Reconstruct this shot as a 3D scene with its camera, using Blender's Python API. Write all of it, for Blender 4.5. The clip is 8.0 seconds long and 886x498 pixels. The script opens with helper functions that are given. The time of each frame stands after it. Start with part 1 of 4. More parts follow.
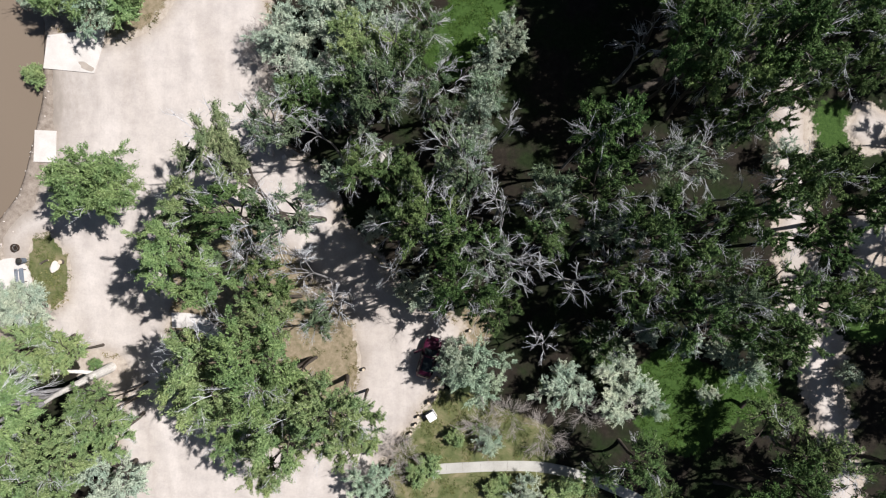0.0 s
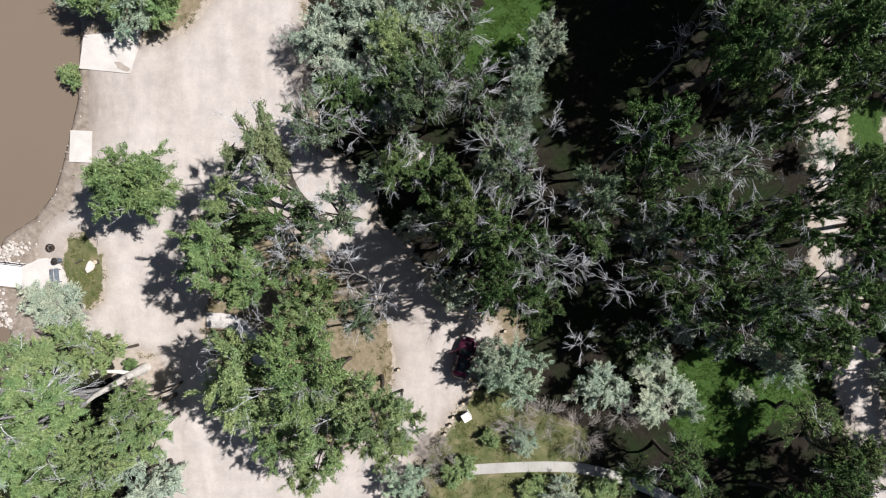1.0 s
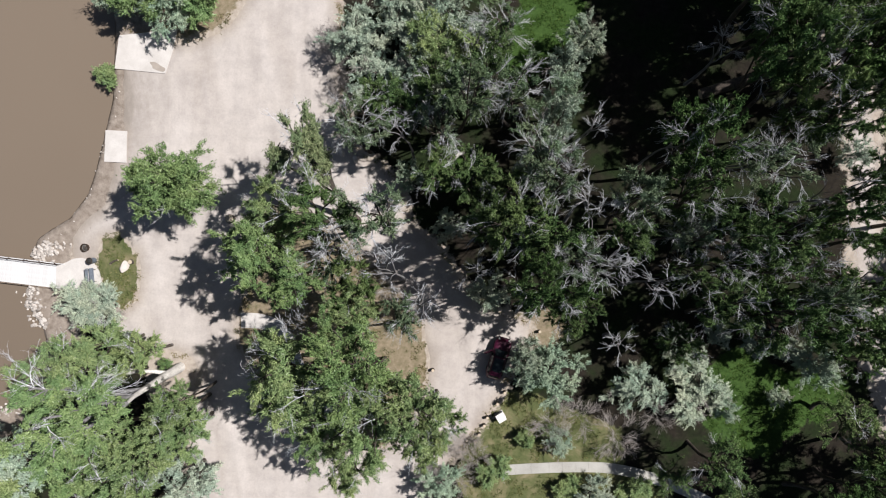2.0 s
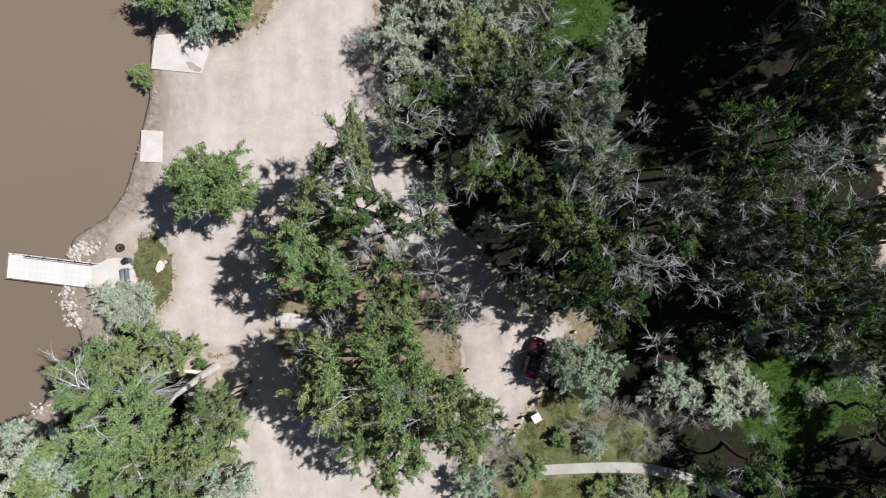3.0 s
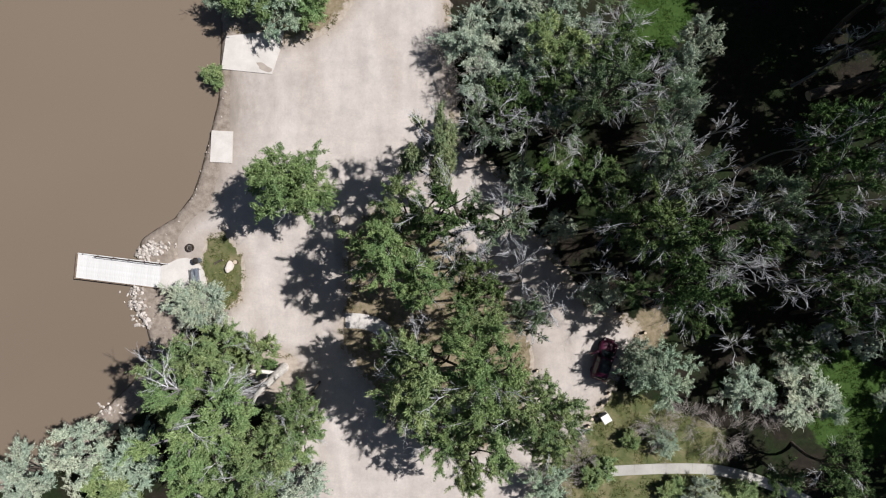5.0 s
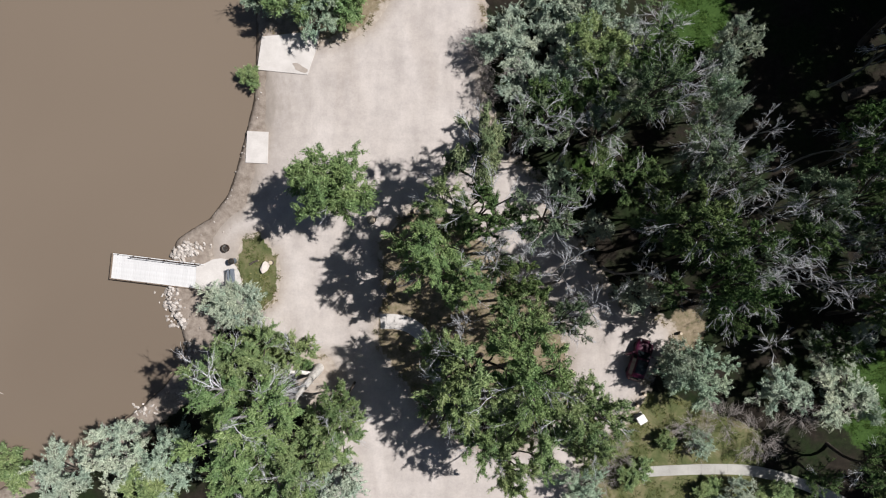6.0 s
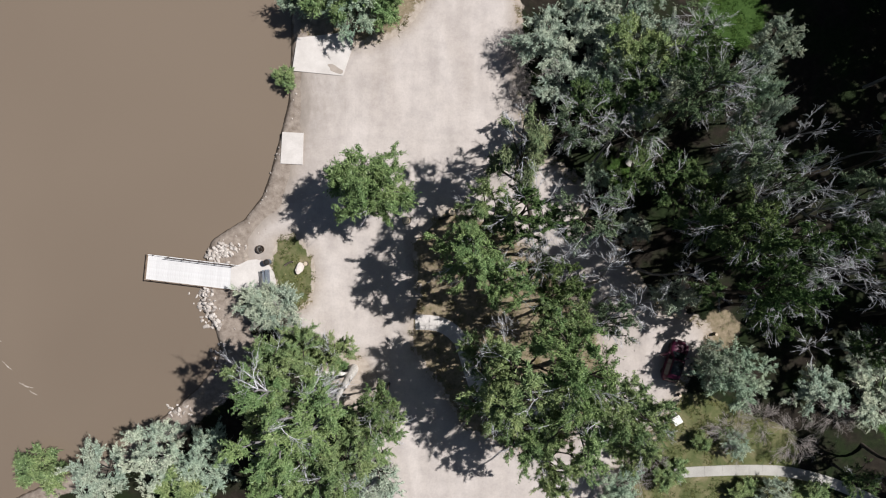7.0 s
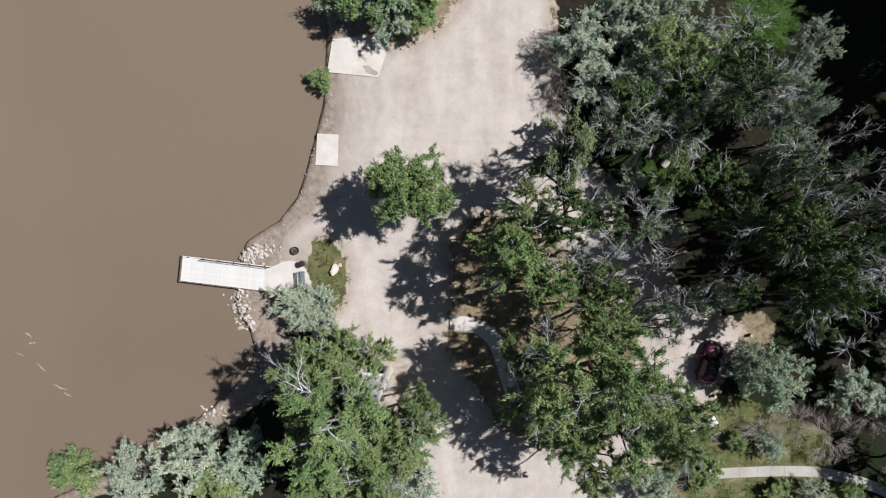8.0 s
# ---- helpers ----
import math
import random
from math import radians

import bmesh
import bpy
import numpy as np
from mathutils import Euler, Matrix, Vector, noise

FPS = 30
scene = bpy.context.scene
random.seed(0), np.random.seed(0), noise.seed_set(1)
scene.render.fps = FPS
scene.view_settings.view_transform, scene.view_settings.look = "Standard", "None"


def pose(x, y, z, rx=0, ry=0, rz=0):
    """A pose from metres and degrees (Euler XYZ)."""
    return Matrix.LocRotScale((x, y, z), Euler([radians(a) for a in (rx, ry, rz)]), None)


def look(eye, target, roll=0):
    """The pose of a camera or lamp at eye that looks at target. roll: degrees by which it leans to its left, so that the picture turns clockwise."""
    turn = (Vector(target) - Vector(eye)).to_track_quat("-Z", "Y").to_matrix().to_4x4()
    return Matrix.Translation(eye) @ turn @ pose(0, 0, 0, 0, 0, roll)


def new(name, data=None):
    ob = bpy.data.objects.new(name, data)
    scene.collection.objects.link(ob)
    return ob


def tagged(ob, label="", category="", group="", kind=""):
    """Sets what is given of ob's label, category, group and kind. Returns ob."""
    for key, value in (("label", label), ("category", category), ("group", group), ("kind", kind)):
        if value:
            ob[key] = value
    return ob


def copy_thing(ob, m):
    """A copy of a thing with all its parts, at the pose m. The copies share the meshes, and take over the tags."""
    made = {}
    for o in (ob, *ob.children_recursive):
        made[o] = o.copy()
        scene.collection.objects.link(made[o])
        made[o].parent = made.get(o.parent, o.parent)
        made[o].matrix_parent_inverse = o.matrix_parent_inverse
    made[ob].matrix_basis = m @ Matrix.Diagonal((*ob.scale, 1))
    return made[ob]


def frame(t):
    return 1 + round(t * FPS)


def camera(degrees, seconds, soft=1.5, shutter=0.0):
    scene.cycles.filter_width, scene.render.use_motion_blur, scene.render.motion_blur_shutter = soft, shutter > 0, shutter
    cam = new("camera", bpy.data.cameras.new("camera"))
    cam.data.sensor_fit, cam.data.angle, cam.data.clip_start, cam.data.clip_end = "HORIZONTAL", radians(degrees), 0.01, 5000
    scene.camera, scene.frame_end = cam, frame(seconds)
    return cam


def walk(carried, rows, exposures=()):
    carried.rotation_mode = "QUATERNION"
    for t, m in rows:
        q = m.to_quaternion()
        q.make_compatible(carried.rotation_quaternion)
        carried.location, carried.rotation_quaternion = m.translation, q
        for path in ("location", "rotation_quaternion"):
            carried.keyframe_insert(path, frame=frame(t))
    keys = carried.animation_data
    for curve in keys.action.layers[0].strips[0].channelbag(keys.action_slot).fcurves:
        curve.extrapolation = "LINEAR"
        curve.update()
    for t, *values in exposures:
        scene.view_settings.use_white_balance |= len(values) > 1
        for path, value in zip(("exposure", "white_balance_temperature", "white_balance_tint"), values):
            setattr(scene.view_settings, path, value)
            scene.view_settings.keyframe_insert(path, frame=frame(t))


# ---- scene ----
cam = camera(73.0, 8.0, soft=1.15)
ROWS = [
    (0.0, 0.000, 0.000, 58.860, -2.235, 0.743, 0.000),
    (0.5, -1.720, -0.009, 58.901, -2.197, 0.753, 0.038),
    (1.0, -3.437, -0.022, 58.940, -2.163, 0.765, 0.075),
    (1.5, -5.153, -0.037, 58.976, -2.133, 0.779, 0.112),
    (2.25, -7.724, -0.062, 59.027, -2.095, 0.803, 0.163),
    (3.0, -10.293, -0.085, 59.076, -2.064, 0.829, 0.208),
    (3.5, -12.006, -0.097, 59.106, -2.047, 0.847, 0.235),
    (4.0, -13.718, -0.105, 59.137, -2.034, 0.864, 0.257),
    (4.5, -15.430, -0.107, 59.167, -2.023, 0.881, 0.276),
    (5.25, -18.001, -0.099, 59.212, -2.012, 0.905, 0.295),
    (6.0, -20.573, -0.071, 59.258, -2.006, 0.925, 0.302),
    (6.5, -22.290, -0.040, 59.290, -2.004, 0.936, 0.299),
    (7.0, -24.010, 0.003, 59.324, -2.004, 0.944, 0.290),
    (7.5, -25.731, 0.059, 59.359, -2.006, 0.949, 0.273),
    (8.0, -27.455, 0.129, 59.396, -2.010, 0.950, 0.249),
]
walk(cam, [(t, pose(x, y, z, rx, ry, rz)) for t, x, y, z, rx, ry, rz in ROWS],
     exposures=[(0.0, 0.56), (1.5, 0.44), (4.0, 0.30), (8.0, 0.27)])

# ---- world, sun, exposure ----
SUN_EL, SUN_AZ = 52.3, 18.0          # degrees above the ground; degrees from +x towards +y
world = bpy.data.worlds.new("sky")
scene.world = world
world.use_nodes = True
sky = world.node_tree.nodes.new("ShaderNodeTexSky")
sky.sky_type, sky.sun_disc = "NISHITA", False
sky.sun_elevation, sky.sun_rotation = radians(SUN_EL), radians(90 - SUN_AZ)
background = world.node_tree.nodes["Background"]
background.inputs["Strength"].default_value = 0.031
world.node_tree.links.new(sky.outputs[0], background.inputs[0])
sun = new("sun", bpy.data.lights.new("sun", "SUN"))
sun.data.energy, sun.data.angle, sun.data.color = 5.0, radians(0.53), (1.0, 0.975, 0.95)
SUN_WAY = Vector((math.cos(radians(SUN_EL)) * math.cos(radians(SUN_AZ)), math.cos(radians(SUN_EL)) * math.sin(radians(SUN_AZ)), math.sin(radians(SUN_EL))))
sun.matrix_world = look(SUN_WAY * 120, (0, 0, 0))


# ---- materials ----
class Nodes:
    """Short hand for building a node material."""

    def __init__(self, name, rough=0.8, spec=0.3, metal=0.0):
        self.mat = bpy.data.materials.new(name)
        self.mat.use_nodes = True
        self.tree = self.mat.node_tree
        self.bsdf = self.tree.nodes["Principled BSDF"]
        self.bsdf.inputs["Roughness"].default_value = rough
        self.bsdf.inputs["Specular IOR Level"].default_value = spec
        self.bsdf.inputs["Metallic"].default_value = metal
        self.coord = self.tree.nodes.new("ShaderNodeTexCoord").outputs["Object"]

    def node(self, kind, **values):
        n = self.tree.nodes.new(kind)
        for k, v in values.items():
            n.inputs[k.replace("_", " ")].default_value = v
        return n

    def link(self, a, b):
        self.tree.links.new(a, b)
        return self

    def noise(self, scale, detail=4.0, rough=0.6, stretch=None, distort=0.0):
        n = self.node("ShaderNodeTexNoise", Scale=scale, Detail=detail, Roughness=rough, Distortion=distort)
        if stretch:
            m = self.node("ShaderNodeMapping")
            m.inputs["Scale"].default_value = stretch
            self.link(self.coord, m.inputs["Vector"])
            self.link(m.outputs[0], n.inputs["Vector"])
        else:
            self.link(self.coord, n.inputs["Vector"])
        return n.outputs["Fac"]

    def ramp(self, fac, *stops):
        n = self.tree.nodes.new("ShaderNodeValToRGB")
        el = n.color_ramp.elements
        while len(el) < len(stops):
            el.new(0.5)
        for e, (p, c) in zip(el, stops):
            e.position = p
            e.color = (*c, 1.0) if len(c) == 3 else (c[0], c[0], c[0], 1.0)
        self.link(fac, n.inputs["Fac"])
        return n.outputs["Color"]

    def mix(self, fac, a, b, how="MIX"):
        n = self.tree.nodes.new("ShaderNodeMix")
        n.data_type, n.blend_type = "RGBA", how
        for sock, v in ((n.inputs["Factor"], fac), (n.inputs[6], a), (n.inputs[7], b)):
            if isinstance(v, (int, float)):
                sock.default_value = v
            elif isinstance(v, tuple):
                sock.default_value = (*v, 1.0)
            else:
                self.link(v, sock)
        return n.outputs[2]

    def attribute(self, name):
        n = self.tree.nodes.new("ShaderNodeAttribute")
        n.attribute_name = name
        return n.outputs["Fac"]

    def island(self):
        return self.tree.nodes.new("ShaderNodeNewGeometry").outputs["Random Per Island"]

    def chance(self):
        return self.tree.nodes.new("ShaderNodeObjectInfo").outputs["Random"]

    def colour(self, c):
        if isinstance(c, tuple):
            self.bsdf.inputs["Base Color"].default_value = (*c, 1.0)
        else:
            self.link(c, self.bsdf.inputs["Base Color"])
        return self

    def bump(self, height, strength, distance):
        n = self.node("ShaderNodeBump", Strength=strength, Distance=distance)
        self.link(height, n.inputs["Height"])
        self.link(n.outputs[0], self.bsdf.inputs["Normal"])
        return self


def leaf_material(name, dark, light, odd, through_light, rough=0.65, trees=((0.82, 0.90, 0.80), (1.0, 1.0, 1.0), (1.08, 1.03, 0.98))):
    m = Nodes(name, rough, 0.03)
    tint = m.ramp(m.island(), (0.0, dark), (0.55, light), (0.9, light), (1.0, odd))
    per_tree = m.ramp(m.chance(), (0.0, trees[0]), (0.5, trees[1]), (1.0, trees[2]))
    patch = m.ramp(m.noise(0.35, 2.0), (0.35, (0.75, 0.85, 0.8)), (0.65, (1.15, 1.1, 1.0)))
    c = m.mix(1.0, m.mix(1.0, tint, per_tree, "MULTIPLY"), patch, "MULTIPLY")
    m.colour(c)
    thin = m.node("ShaderNodeBsdfTranslucent")
    m.link(c, thin.inputs["Color"])
    both = m.node("ShaderNodeMixShader", Fac=through_light)
    out = m.tree.nodes["Material Output"]
    m.link(m.bsdf.outputs[0], both.inputs[1])
    m.link(thin.outputs[0], both.inputs[2])
    m.link(both.outputs[0], out.inputs["Surface"])
    return m.mat


M_LEAF = leaf_material("cottonwood_leaf", (0.095, 0.144, 0.064), (0.258, 0.332, 0.162), (0.41, 0.465, 0.31), 0.10)
# grove leaf in two greens; the darker one has crown shade in its colour
M_LEAF_SHADED = leaf_material("shaded_green_leaf", (0.022, 0.041, 0.016), (0.103, 0.157, 0.065), (0.22, 0.275, 0.165), 0.03, trees=((0.72, 0.84, 0.70), (1.0, 1.0, 1.0), (1.30, 1.18, 1.15)))
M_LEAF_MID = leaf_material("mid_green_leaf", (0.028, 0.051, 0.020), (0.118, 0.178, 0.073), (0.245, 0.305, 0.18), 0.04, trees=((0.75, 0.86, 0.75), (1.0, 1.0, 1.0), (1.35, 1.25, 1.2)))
M_LEAF_DULL = leaf_material("dull_leaf", (0.066, 0.096, 0.058), (0.138, 0.182, 0.120), (0.26, 0.295, 0.23), 0.05, trees=((0.58, 0.74, 0.42), (0.95, 0.97, 0.88), (1.7, 1.6, 1.75)))
M_LEAF_SOFT = leaf_material("soft_green_leaf", (0.062, 0.092, 0.048), (0.165, 0.205, 0.118), (0.29, 0.325, 0.23), 0.08)
M_SILVER = leaf_material("silver_leaf", (0.215, 0.262, 0.222), (0.46, 0.52, 0.45), (0.63, 0.68, 0.61), 0.12)


def bark_material(name, dark, light, scale=6.0):
    m = Nodes(name, 0.9, 0.15)
    f = m.noise(scale, 5.0, 0.65, (1.0, 1.0, 0.25))
    m.colour(m.ramp(f, (0.3, dark), (0.7, light)))
    return m.bump(f, 0.5, 0.02).mat


M_BARK = bark_material("grey_brown_bark", (0.036, 0.030, 0.025), (0.11, 0.092, 0.078))
M_GREYBARK = bark_material("grey_stem_bark", (0.10, 0.095, 0.095), (0.24, 0.232, 0.235))
M_PALE = bark_material("pale_bleached_bark", (0.40, 0.375, 0.345), (0.72, 0.685, 0.645))
M_DEADWOOD = bark_material("dead_grey_wood", (0.41, 0.412, 0.435), (0.70, 0.70, 0.735))
M_TWIG = bark_material("brown_grey_twig", (0.25, 0.222, 0.21), (0.42, 0.38, 0.36))

m = Nodes("gravel", 0.95, 0.15)
wide = m.ramp(m.noise(0.11, 3.0, 0.55, (1.6, 0.6, 1.0), 0.8), (0.30, (0.41, 0.367, 0.344)), (0.52, (0.468, 0.426, 0.407)), (0.72, (0.512, 0.470, 0.453)))
grit = m.ramp(m.noise(5.0, 6.0, 0.75), (0.25, (0.88, 0.875, 0.87)), (0.55, (1.0, 1.0, 1.0)), (0.8, (1.06, 1.05, 1.04)))
wear = m.ramp(m.noise(0.6, 5.0, 0.7), (0.35, (0.88, 0.87, 0.86)), (0.6, (1.03, 1.02, 1.0)))
tracks = m.ramp(m.noise(0.5, 4.0, 0.6, (1.0, 0.16, 1.0), 0.5), (0.36, (0.93, 0.925, 0.92)), (0.6, (1.03, 1.03, 1.03)))
damp = m.tree.nodes.new("ShaderNodeMath")
damp.operation = "MULTIPLY"
m.link(m.attribute("damp"), damp.inputs[0]).link(m.ramp(m.noise(0.8, 5.0, 0.7, (1.0, 0.5, 1.0)), (0.35, (0.25,)), (0.62, (1.0,))), damp.inputs[1])
edge = m.ramp(m.attribute("edge"), (0.0, (0.80, 0.77, 0.72)), (1.0, (1.0, 1.0, 1.0)))
dusty = m.mix(1.0, m.mix(1.0, m.mix(1.0, wide, grit, "MULTIPLY"), wear, "MULTIPLY"), m.mix(1.0, edge, tracks, "MULTIPLY"), "MULTIPLY")
m.colour(m.mix(damp.outputs[0], dusty, (0.235, 0.203, 0.178)))
m.bump(m.noise(9.0, 4.0, 0.7), 0.5, 0.03)
M_GRAVEL = m.mat

m = Nodes("shaded_forest_ground", 0.95, 0.1)
# litter and weeds are near black: canopy shade is put into their colour
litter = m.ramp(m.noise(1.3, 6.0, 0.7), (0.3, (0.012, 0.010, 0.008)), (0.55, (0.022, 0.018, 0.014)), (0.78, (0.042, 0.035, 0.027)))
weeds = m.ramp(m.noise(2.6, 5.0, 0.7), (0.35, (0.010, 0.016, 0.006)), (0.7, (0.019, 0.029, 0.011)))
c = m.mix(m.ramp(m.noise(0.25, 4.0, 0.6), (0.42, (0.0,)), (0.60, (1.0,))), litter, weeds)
lush = m.ramp(m.noise(3.5, 6.0, 0.75), (0.3, (0.024, 0.050, 0.012)), (0.6, (0.048, 0.088, 0.022)), (0.8, (0.08, 0.12, 0.04)))
dry = m.ramp(m.noise(1.8, 6.0, 0.7), (0.28, (0.095, 0.102, 0.05)), (0.45, (0.195, 0.160, 0.105)), (0.7, (0.295, 0.235, 0.17)))
lawn = m.ramp(m.noise(0.55, 8.0, 0.75, None, 0.4), (0.32, (0.056, 0.076, 0.028)), (0.48, (0.105, 0.114, 0.050)), (0.60, (0.165, 0.150, 0.082)), (0.74, (0.26, 0.215, 0.14)))
sand = m.ramp(m.noise(1.6, 5.0, 0.65), (0.3, (0.30, 0.25, 0.21)), (0.7, (0.46, 0.40, 0.345)))
wet = m.ramp(m.noise(2.2, 5.0, 0.7), (0.3, (0.075, 0.056, 0.042)), (0.7, (0.15, 0.118, 0.092)))
mud = m.ramp(m.noise(1.4, 5.0, 0.7), (0.3, (0.17, 0.135, 0.11)), (0.7, (0.34, 0.29, 0.25)))
ragged = m.noise(1.1, 5.0, 0.7)


def soft(nodes, name):
    """A mask that follows an attribute with a ragged edge."""
    n = nodes.tree.nodes.new("ShaderNodeMath")
    n.operation = "ADD"
    nodes.link(nodes.attribute(name), n.inputs[0]).link(ragged, n.inputs[1])
    return nodes.ramp(n.outputs[0], (0.86, (0.0,)), (1.08, (1.0,)))


for name, col in (("lush", lush), ("dry", dry), ("lawn", lawn), ("sand", sand), ("mud", mud), ("wet", wet)):
    c = m.mix(soft(m, name), c, col)
m.colour(c)
m.bump(m.noise(6.0, 5.0, 0.7), 0.6, 0.06)
M_GROUND = m.mat

m = Nodes("muddy_water", 0.22, 0.4)
silt = m.ramp(m.noise(0.03, 3.0, 0.5, (1.0, 0.5, 1.0), 0.6), (0.3, (0.163, 0.127, 0.097)), (0.7, (0.190, 0.149, 0.114)))
m.colour(silt)
m.bump(m.noise(1.6, 3.0, 0.5, (1.0, 1.7, 1.0)), 0.06, 0.05)
M_WATER = m.mat

m = Nodes("concrete", 0.85, 0.25)
m.colour(m.mix(1.0, m.ramp(m.noise(0.7, 5.0, 0.65), (0.3, (0.50, 0.465, 0.44)), (0.7, (0.62, 0.582, 0.558))), m.ramp(m.noise(14.0, 4.0, 0.7), (0.3, (0.86, 0.86, 0.86)), (0.7, (1.05, 1.05, 1.05))), "MULTIPLY"))
m.bump(m.noise(20.0, 4.0), 0.2, 0.005)
M_CONCRETE = m.mat

m = Nodes("worn_concrete", 0.88, 0.2)
m.colour(m.mix(1.0, m.ramp(m.noise(0.5, 5.0, 0.65), (0.3, (0.34, 0.325, 0.30)), (0.7, (0.45, 0.432, 0.405))), m.ramp(m.noise(11.0, 4.0, 0.7), (0.3, (0.86, 0.86, 0.86)), (0.7, (1.05, 1.05, 1.05))), "MULTIPLY"))
m.bump(m.noise(20.0, 4.0), 0.2, 0.005)
M_PATH = m.mat

m = Nodes("deck_board", 0.7, 0.3)
tone = m.ramp(m.chance(), (0.0, (0.595, 0.588, 0.592)), (1.0, (0.64, 0.633, 0.637)))
m.colour(m.mix(1.0, tone, m.ramp(m.noise(3.0, 5.0, 0.7), (0.3, (0.88, 0.87, 0.86)), (0.7, (1.04, 1.04, 1.04))), "MULTIPLY"))
M_DECK = m.mat

m = Nodes("weathered_timber", 0.85, 0.2)
m.colour(m.ramp(m.noise(5.0, 5.0, 0.7, (0.3, 1.0, 1.0)), (0.3, (0.12, 0.085, 0.06)), (0.7, (0.26, 0.20, 0.155))))
M_TIMBER = m.mat

m = Nodes("cut_wood", 0.85, 0.2)
m.colour(m.ramp(m.noise(9.0, 5.0, 0.7), (0.3, (0.40, 0.32, 0.23)), (0.7, (0.60, 0.51, 0.40))))
M_CUT = m.mat

m = Nodes("stone", 0.9, 0.25)
tone = m.ramp(m.chance(), (0.0, (0.33, 0.295, 0.275)), (0.5, (0.47, 0.43, 0.405)), (1.0, (0.62, 0.58, 0.56)))
m.colour(m.mix(1.0, tone, m.ramp(m.noise(4.0, 6.0, 0.7), (0.3, (0.72, 0.70, 0.67)), (0.65, (1.08, 1.07, 1.05))), "MULTIPLY"))
m.bump(m.noise(7.0, 5.0), 0.5, 0.03)
M_STONE = m.mat

m = Nodes("pale_stone", 0.9, 0.25)
m.colour(m.ramp(m.noise(2.0, 6.0, 0.7), (0.3, (0.46, 0.40, 0.36)), (0.65, (0.70, 0.64, 0.60))))
m.bump(m.noise(5.0, 5.0), 0.5, 0.04)
M_PALE_STONE = m.mat

m = Nodes("dark_steel", 0.6, 0.4, 0.6)
m.colour(m.ramp(m.noise(8.0, 5.0, 0.7), (0.3, (0.035, 0.03, 0.028)), (0.7, (0.13, 0.085, 0.06))))
M_STEEL = m.mat
m = Nodes("grey_blue_paint", 0.55, 0.4)
m.colour(m.ramp(m.noise(6.0, 4.0), (0.3, (0.10, 0.12, 0.15)), (0.7, (0.17, 0.19, 0.23))))
M_SLATE = m.mat
m = Nodes("white_paint", 0.5, 0.4)
m.colour(m.ramp(m.noise(3.0, 5.0), (0.3, (0.70, 0.69, 0.66)), (0.7, (0.82, 0.81, 0.79))))
M_WHITE = m.mat
m = Nodes("ash", 0.95, 0.1)
m.colour(m.ramp(m.noise(6.0, 5.0), (0.3, (0.03, 0.03, 0.03)), (0.7, (0.20, 0.19, 0.18))))
M_ASH = m.mat
m = Nodes("maroon_car_paint", 0.42, 0.25, 0.1)
m.colour(m.ramp(m.noise(30.0, 3.0), (0.3, (0.048, 0.006, 0.022)), (0.7, (0.066, 0.009, 0.030))))
M_PAINT = m.mat
m = Nodes("tinted_glass", 0.08, 0.3)
m.colour((0.012, 0.016, 0.018))
M_GLASS = m.mat
m = Nodes("black_rubber", 0.8, 0.3)
m.colour(m.ramp(m.noise(20.0), (0.3, (0.015, 0.015, 0.015)), (0.7, (0.035, 0.035, 0.035))))
M_RUBBER = m.mat
m = Nodes("alloy", 0.35, 0.5, 0.9)
m.colour((0.45, 0.45, 0.46))
M_ALLOY = m.mat
m = Nodes("lamp_lens", 0.12, 0.6)
m.colour((0.55, 0.55, 0.55))
M_LENS = m.mat
m = Nodes("red_lens", 0.15, 0.6)
m.colour((0.30, 0.02, 0.02))
M_RED = m.mat


M_GRASS = leaf_material("olive_grass", (0.075, 0.095, 0.035), (0.15, 0.16, 0.07), (0.27, 0.24, 0.14), 0.2)
M_LUSH_GRASS = leaf_material("green_grass", (0.028, 0.060, 0.014), (0.058, 0.105, 0.027), (0.11, 0.15, 0.05), 0.2)
M_DRY_GRASS = leaf_material("dry_grass", (0.15, 0.135, 0.07), (0.26, 0.21, 0.135), (0.34, 0.28, 0.19), 0.25)
m = Nodes("foam", 0.6, 0.3)
m.colour(m.ramp(m.noise(6.0, 4.0), (0.4, (0.27, 0.22, 0.18)), (0.65, (0.50, 0.45, 0.40))))
M_FOAM = m.mat


# ---- builders ----
def mesh_from(name, verts, faces, material, smooth=False):
    me = bpy.data.meshes.new(name)
    me.from_pydata([tuple(v) for v in verts], [], [tuple(f) for f in faces])
    me.materials.append(material)
    if smooth:
        me.shade_smooth()
    me.update()
    return me


def part(name, data, material, parent, label=""):
    """Links a bmesh or a mesh as one object under a thing or a part."""
    if isinstance(data, bmesh.types.BMesh):
        me = bpy.data.meshes.new(name)
        data.normal_update()
        data.to_mesh(me)
        data.free()
        me.materials.append(material)
    else:
        me = data
    ob = new(name, me)
    ob.parent = parent
    return tagged(ob, label)


def thing(name, m, label, category, group="", kind=""):
    ob = new(name)
    ob.empty_display_size = 0.3
    ob.matrix_basis = m
    return tagged(ob, label, category, group, kind)


def box(sx, sy, sz, at=(0, 0, 0), bevel=0.01, turn=(0, 0, 0)):
    bm = bmesh.new()
    bmesh.ops.create_cube(bm, size=1.0)
    bmesh.ops.scale(bm, vec=(sx, sy, sz), verts=bm.verts)
    if bevel:
        bmesh.ops.bevel(bm, geom=bm.edges[:], offset=bevel, segments=1, affect="EDGES")
    bmesh.ops.transform(bm, matrix=pose(*at, *turn), verts=bm.verts)
    return bm


